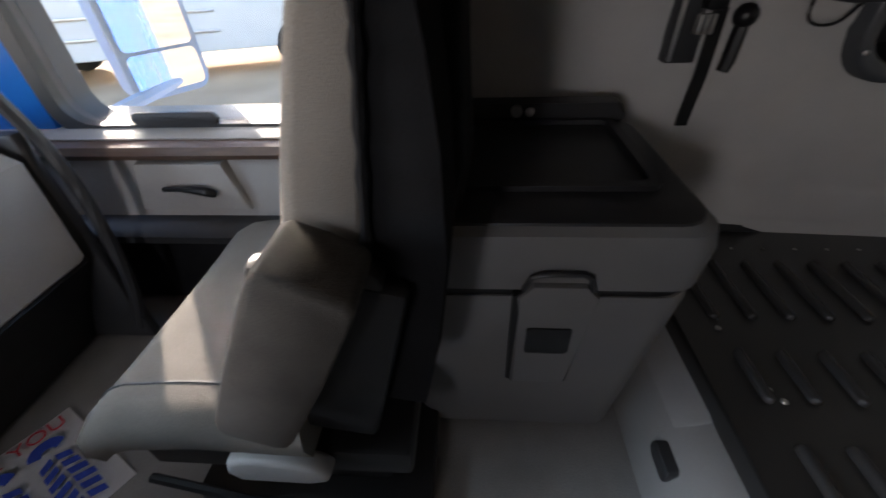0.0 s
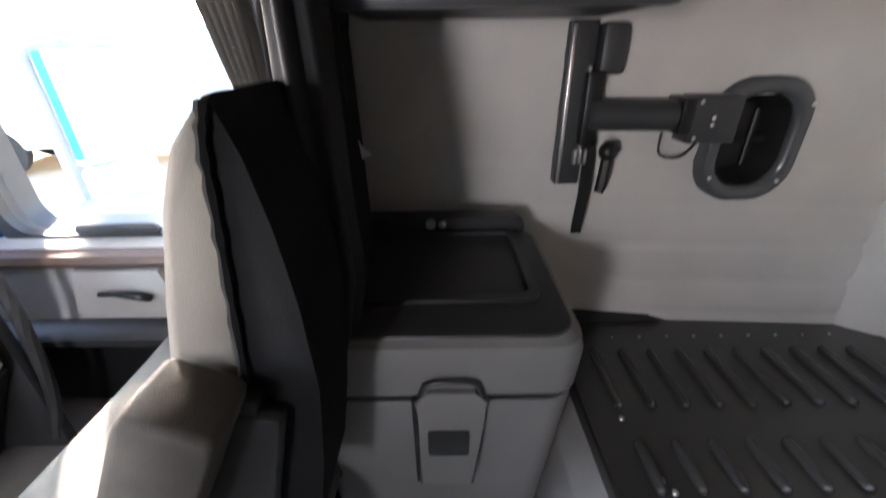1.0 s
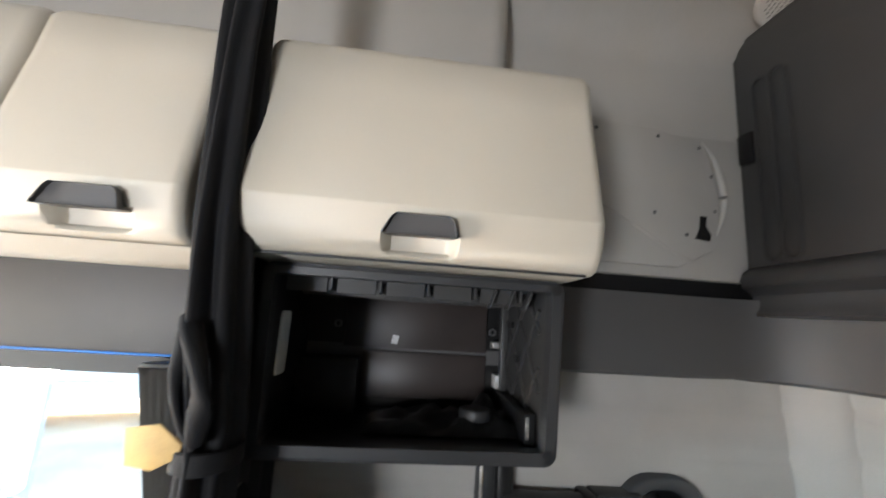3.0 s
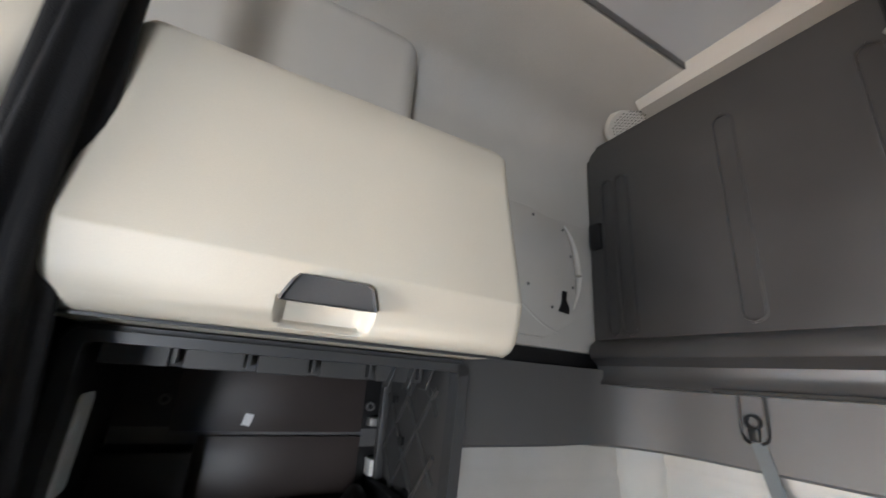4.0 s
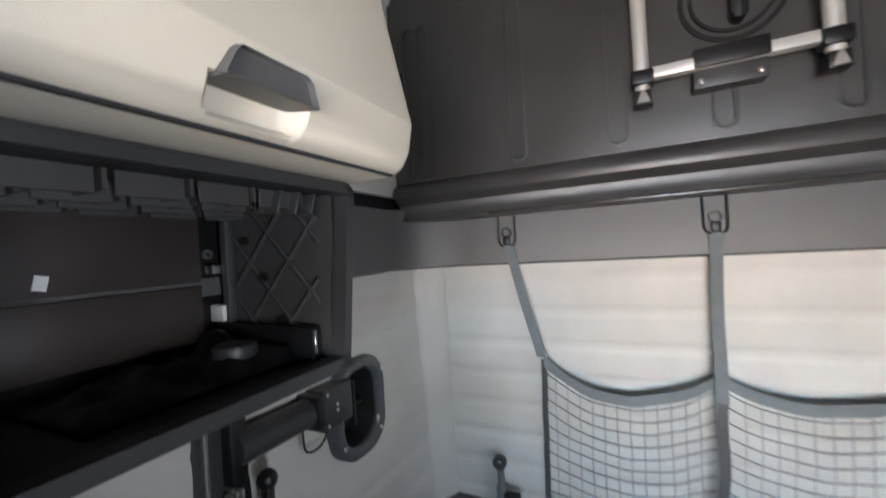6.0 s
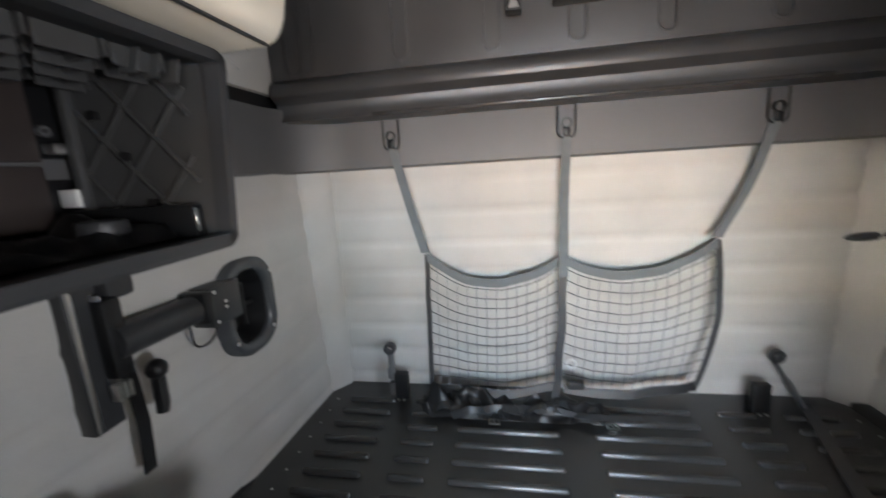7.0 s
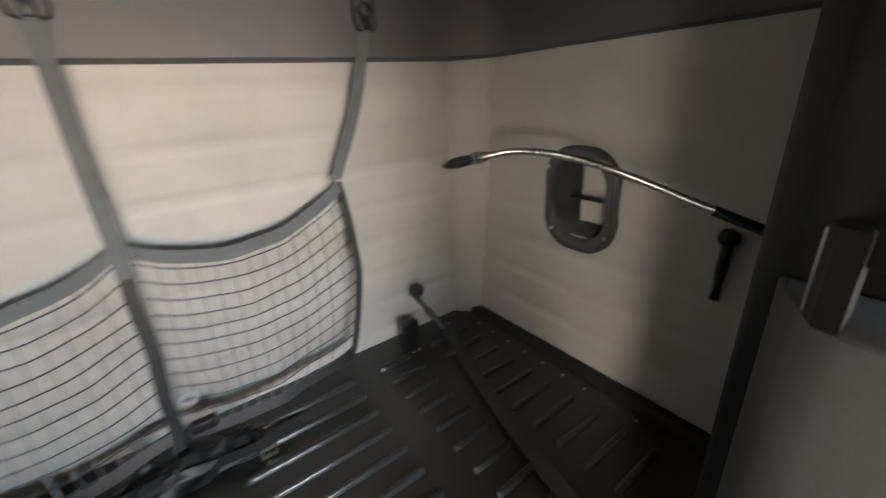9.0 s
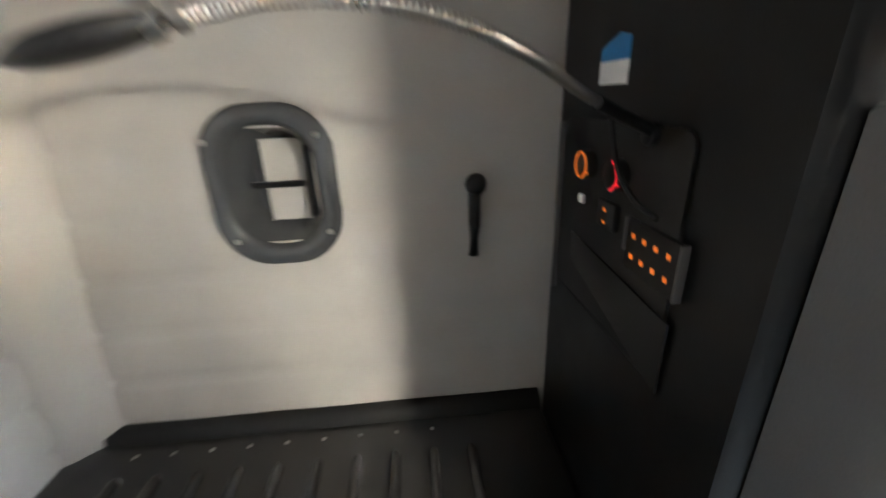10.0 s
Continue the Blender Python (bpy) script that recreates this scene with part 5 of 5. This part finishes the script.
part("info_sticker_top", prism(bmesh.new(), [(-0.895, 1.378), (-0.815, 1.378), (-0.815, 1.405), (-0.845, 1.412), (-0.895, 1.396)], "x", 0.3055, 0.3072), mat("blue_sticker", (0.02, 0.2, 0.5), 0.5), cab, "blue sticker top")
cw = bmesh.new()
tube(cw, spline([(0.33, -0.80, 1.31), (0.335, -0.76, 1.25), (0.33, -0.72, 1.215), (0.318, -0.69, 1.20)], 12), 0.004, 6)
part("cable", cw, BLACK, cab)
for ob in cab.children:
    if ob.name.split(".")[0] not in ("body", "upper_end", "end_panel", "edge_grip"):
        ob.location += Vector((0.022, 0.052 if ob.name.split(".")[0] not in ("info_sticker", "info_sticker_top", "fascia", "fascia_edge", "cable") else 0.0, 0.024))

lamp = thing("gooseneck_lamp", (0.32, -0.80, 1.31), "metal gooseneck reading lamp with a flat dark head", "lamp")
neck_line = spline([(0.286, -0.749, 1.299), (0.425, -0.692, 1.355), (0.518, -0.638, 1.398), (0.605, -0.603, 1.424), (0.69, -0.578, 1.428)] + [(0.755, -0.562, 1.415)], 170)
nk = bmesh.new()
tube(nk, neck_line, [0.0048 + 0.0015 * (k % 2) for k in range(len(neck_line))], 8)
part("neck", nk, NECK, lamp, "ribbed metal neck", smooth=50)
sl = bmesh.new()
tube(sl, neck_line[:34:3], 0.0075, 10)
part("sleeve", sl, BLACK, lamp, "black sleeve at the foot of the neck")
hdm = bmesh.new()
a, b = Vector((0.755, -0.562, 1.415)), Vector((0.845, -0.545, 1.392))
tube(hdm, [lerp(a, b, k / 10) for k in range(11)], [0.008, 0.013, 0.017, 0.020, 0.022, 0.023, 0.023, 0.022, 0.019, 0.013, 0.004], 12, flat=0.45)
part("head", hdm, BLACK, lamp, "flat black lamp head", smooth=80)
co = bmesh.new()
tube(co, [lerp(a, b, 0.06), lerp(a, b, 0.16)], 0.0115, 12)
tube(co, [lerp(a, b, -0.10), lerp(a, b, -0.02)], 0.009, 12)
part("collar", co, METAL, lamp, "bright collar")
part("mount", prism(bmesh.new(), circle(-0.733, 1.315, 0.014, 16), "x", 0.326, 0.342, 0.003), BLACK, lamp)
wk = bmesh.new()
tube(wk, [(0.497, -1.035, 1.195), (0.498, -1.03, 1.12), (0.50, -1.032, 1.055)], [0.012, 0.012, 0.011], 8)
dome(wk, (0.495, -1.025, 1.205), 0.022, "y", 0.8, 12)
tagged(part("coat_hook", wk, BLACK), "black coat hook on the quilted wall", "hook")

# ---- driver seat back, behind the camera ----
dst = thing("driver_seat", (-0.75, -0.62, FLOOR_Z), "grey cloth driver seat", "seat")
part("backrest", B(-0.72, -0.54, -0.88, -0.40, 0.80, 1.30, 0.05, 4), SEAT, dst)
part("cushion", B(-1.12, -0.66, -0.88, -0.40, 0.66, 0.80, 0.04, 3), SEAT, dst)
part("base", B(-1.05, -0.65, -0.82, -0.46, FLOOR_Z, 0.66, 0.02), BLACK, dst)

# ---- outside: mirror, yard, parked vehicles ----
mir = thing("side_mirror", (-1.05, 1.42, 1.2), "large truck side mirror with two glasses on blue-grey arms", "mirror")
mt = Matrix.Rotation(radians(61), 3, "Z")
def mpt(u, v, d):
    return Vector((-1.06, 1.42, -0.03)) + mt @ Vector((u, d, v))
def mplate(name, pts, d0, d1, material, label=""):
    bm = bmesh.new()
    loft(bm, [[mpt(u, v, d0) for u, v in pts], [mpt(u, v, d1) for u, v in pts]])
    return part(name, bm, material, mir, label)
mplate("housing", rrect(-0.13, 0.13, 0.99, 1.50, 0.05), 0.0, 0.07, mat("mirror_housing", (0.42, 0.45, 0.46), 0.5), "blue-grey mirror housing")
mplate("upper_glass", rrect(-0.112, 0.112, 1.135, 1.48, 0.02), -0.004, 0.0, MIRROR, "main mirror glass")
mplate("lower_glass", rrect(-0.112, 0.112, 1.01, 1.125, 0.02), -0.004, 0.0, MIRROR, "wide-angle mirror glass")
am = bmesh.new()
tube(am, [(-1.06, 1.45, 1.0), (-1.16, 1.22, 0.955)], 0.022, 8)
tube(am, [(-1.06, 1.45, 1.46), (-1.18, 1.22, 1.62)], 0.018, 8)
part("arm", am, mat("mirror_arm", (0.55, 0.62, 0.68), 0.4), mir, "pale mirror arm")


def yard_truck(at, turn, length, label):
    t = thing("parked_truck", at, label, "truck")
    t.rotation_euler.z = radians(turn)
    def put(name, bm, material, lab="", up=None):
        ob = part(name, bm, material, None, lab)
        ob.parent = up or t
        return ob
    body = put("body", prism(bmesh.new(), [(-length / 2, 0.5), (length / 2, 0.5), (length / 2, 1.35), (length / 2 - 0.15, 1.5), (length / 2 - 0.75, 1.62), (length / 2 - 1.0, 2.55), (length / 2 - 2.2, 2.75), (length / 2 - 2.3, 2.7), (-length / 2, 2.7)], "y", -1.15, 1.15, 0.06), VEHICLE_WHITE)
    for s in (-1.16, 1.16):
        put("side_window", prism(bmesh.new(), [(length / 2 - 0.95, 1.65), (length / 2 - 1.12, 2.35), (length / 2 - 2.0, 2.4), (length / 2 - 2.0, 1.65)], "y", min(s, s * 0.985), max(s, s * 0.985)), FAR_GLASS, "dark side window", body)
        for x in (-length / 2 + 0.9, -length / 2 + 1.9, length / 2 - 1.0):
            w = bmesh.new()
            prism(w, circle(x, 0.5, 0.5, 24), "y", min(s * 0.8, s), max(s * 0.8, s), 0.05)
            wh = put("wheel", w, TYRE, "black tyre")
            w = bmesh.new()
            prism(w, circle(x, 0.5, 0.27, 20), "y", min(s, s * 1.02), max(s, s * 1.02), 0.02)
            put("rim", w, VEHICLE_WHITE, "pale wheel rim", wh)
        for k in range(5):
            put("side_rail", B(-length / 2 + 0.2, length / 2 - 2.5, min(s, s * 1.02), max(s, s * 1.02), 0.85 + 0.36 * k, 0.91 + 0.36 * k, 0.01), METAL, "", body)
    put("windscreen", prism(bmesh.new(), [(length / 2 - 0.72, 1.68), (length / 2 - 0.92, 2.45), (length / 2 - 0.97, 2.45), (length / 2 - 0.77, 1.68)], "y", -0.95, 0.95), FAR_GLASS, "dark windscreen", body)
    put("grille", B(length / 2 - 0.02, length / 2 + 0.03, -0.5, 0.5, 0.75, 1.3, 0.02), DARK, "dark grille", body)


yard_truck((-7.0, 9.5, -0.75), 20, 8.0, "white box truck parked in the yard")
yard_truck((0.8, 14.0, -0.75), 205, 6.5, "white truck parked further across the yard")
yard_truck((-15.0, 15.0, -0.75), 60, 7.5, "white truck parked at an angle in the yard")
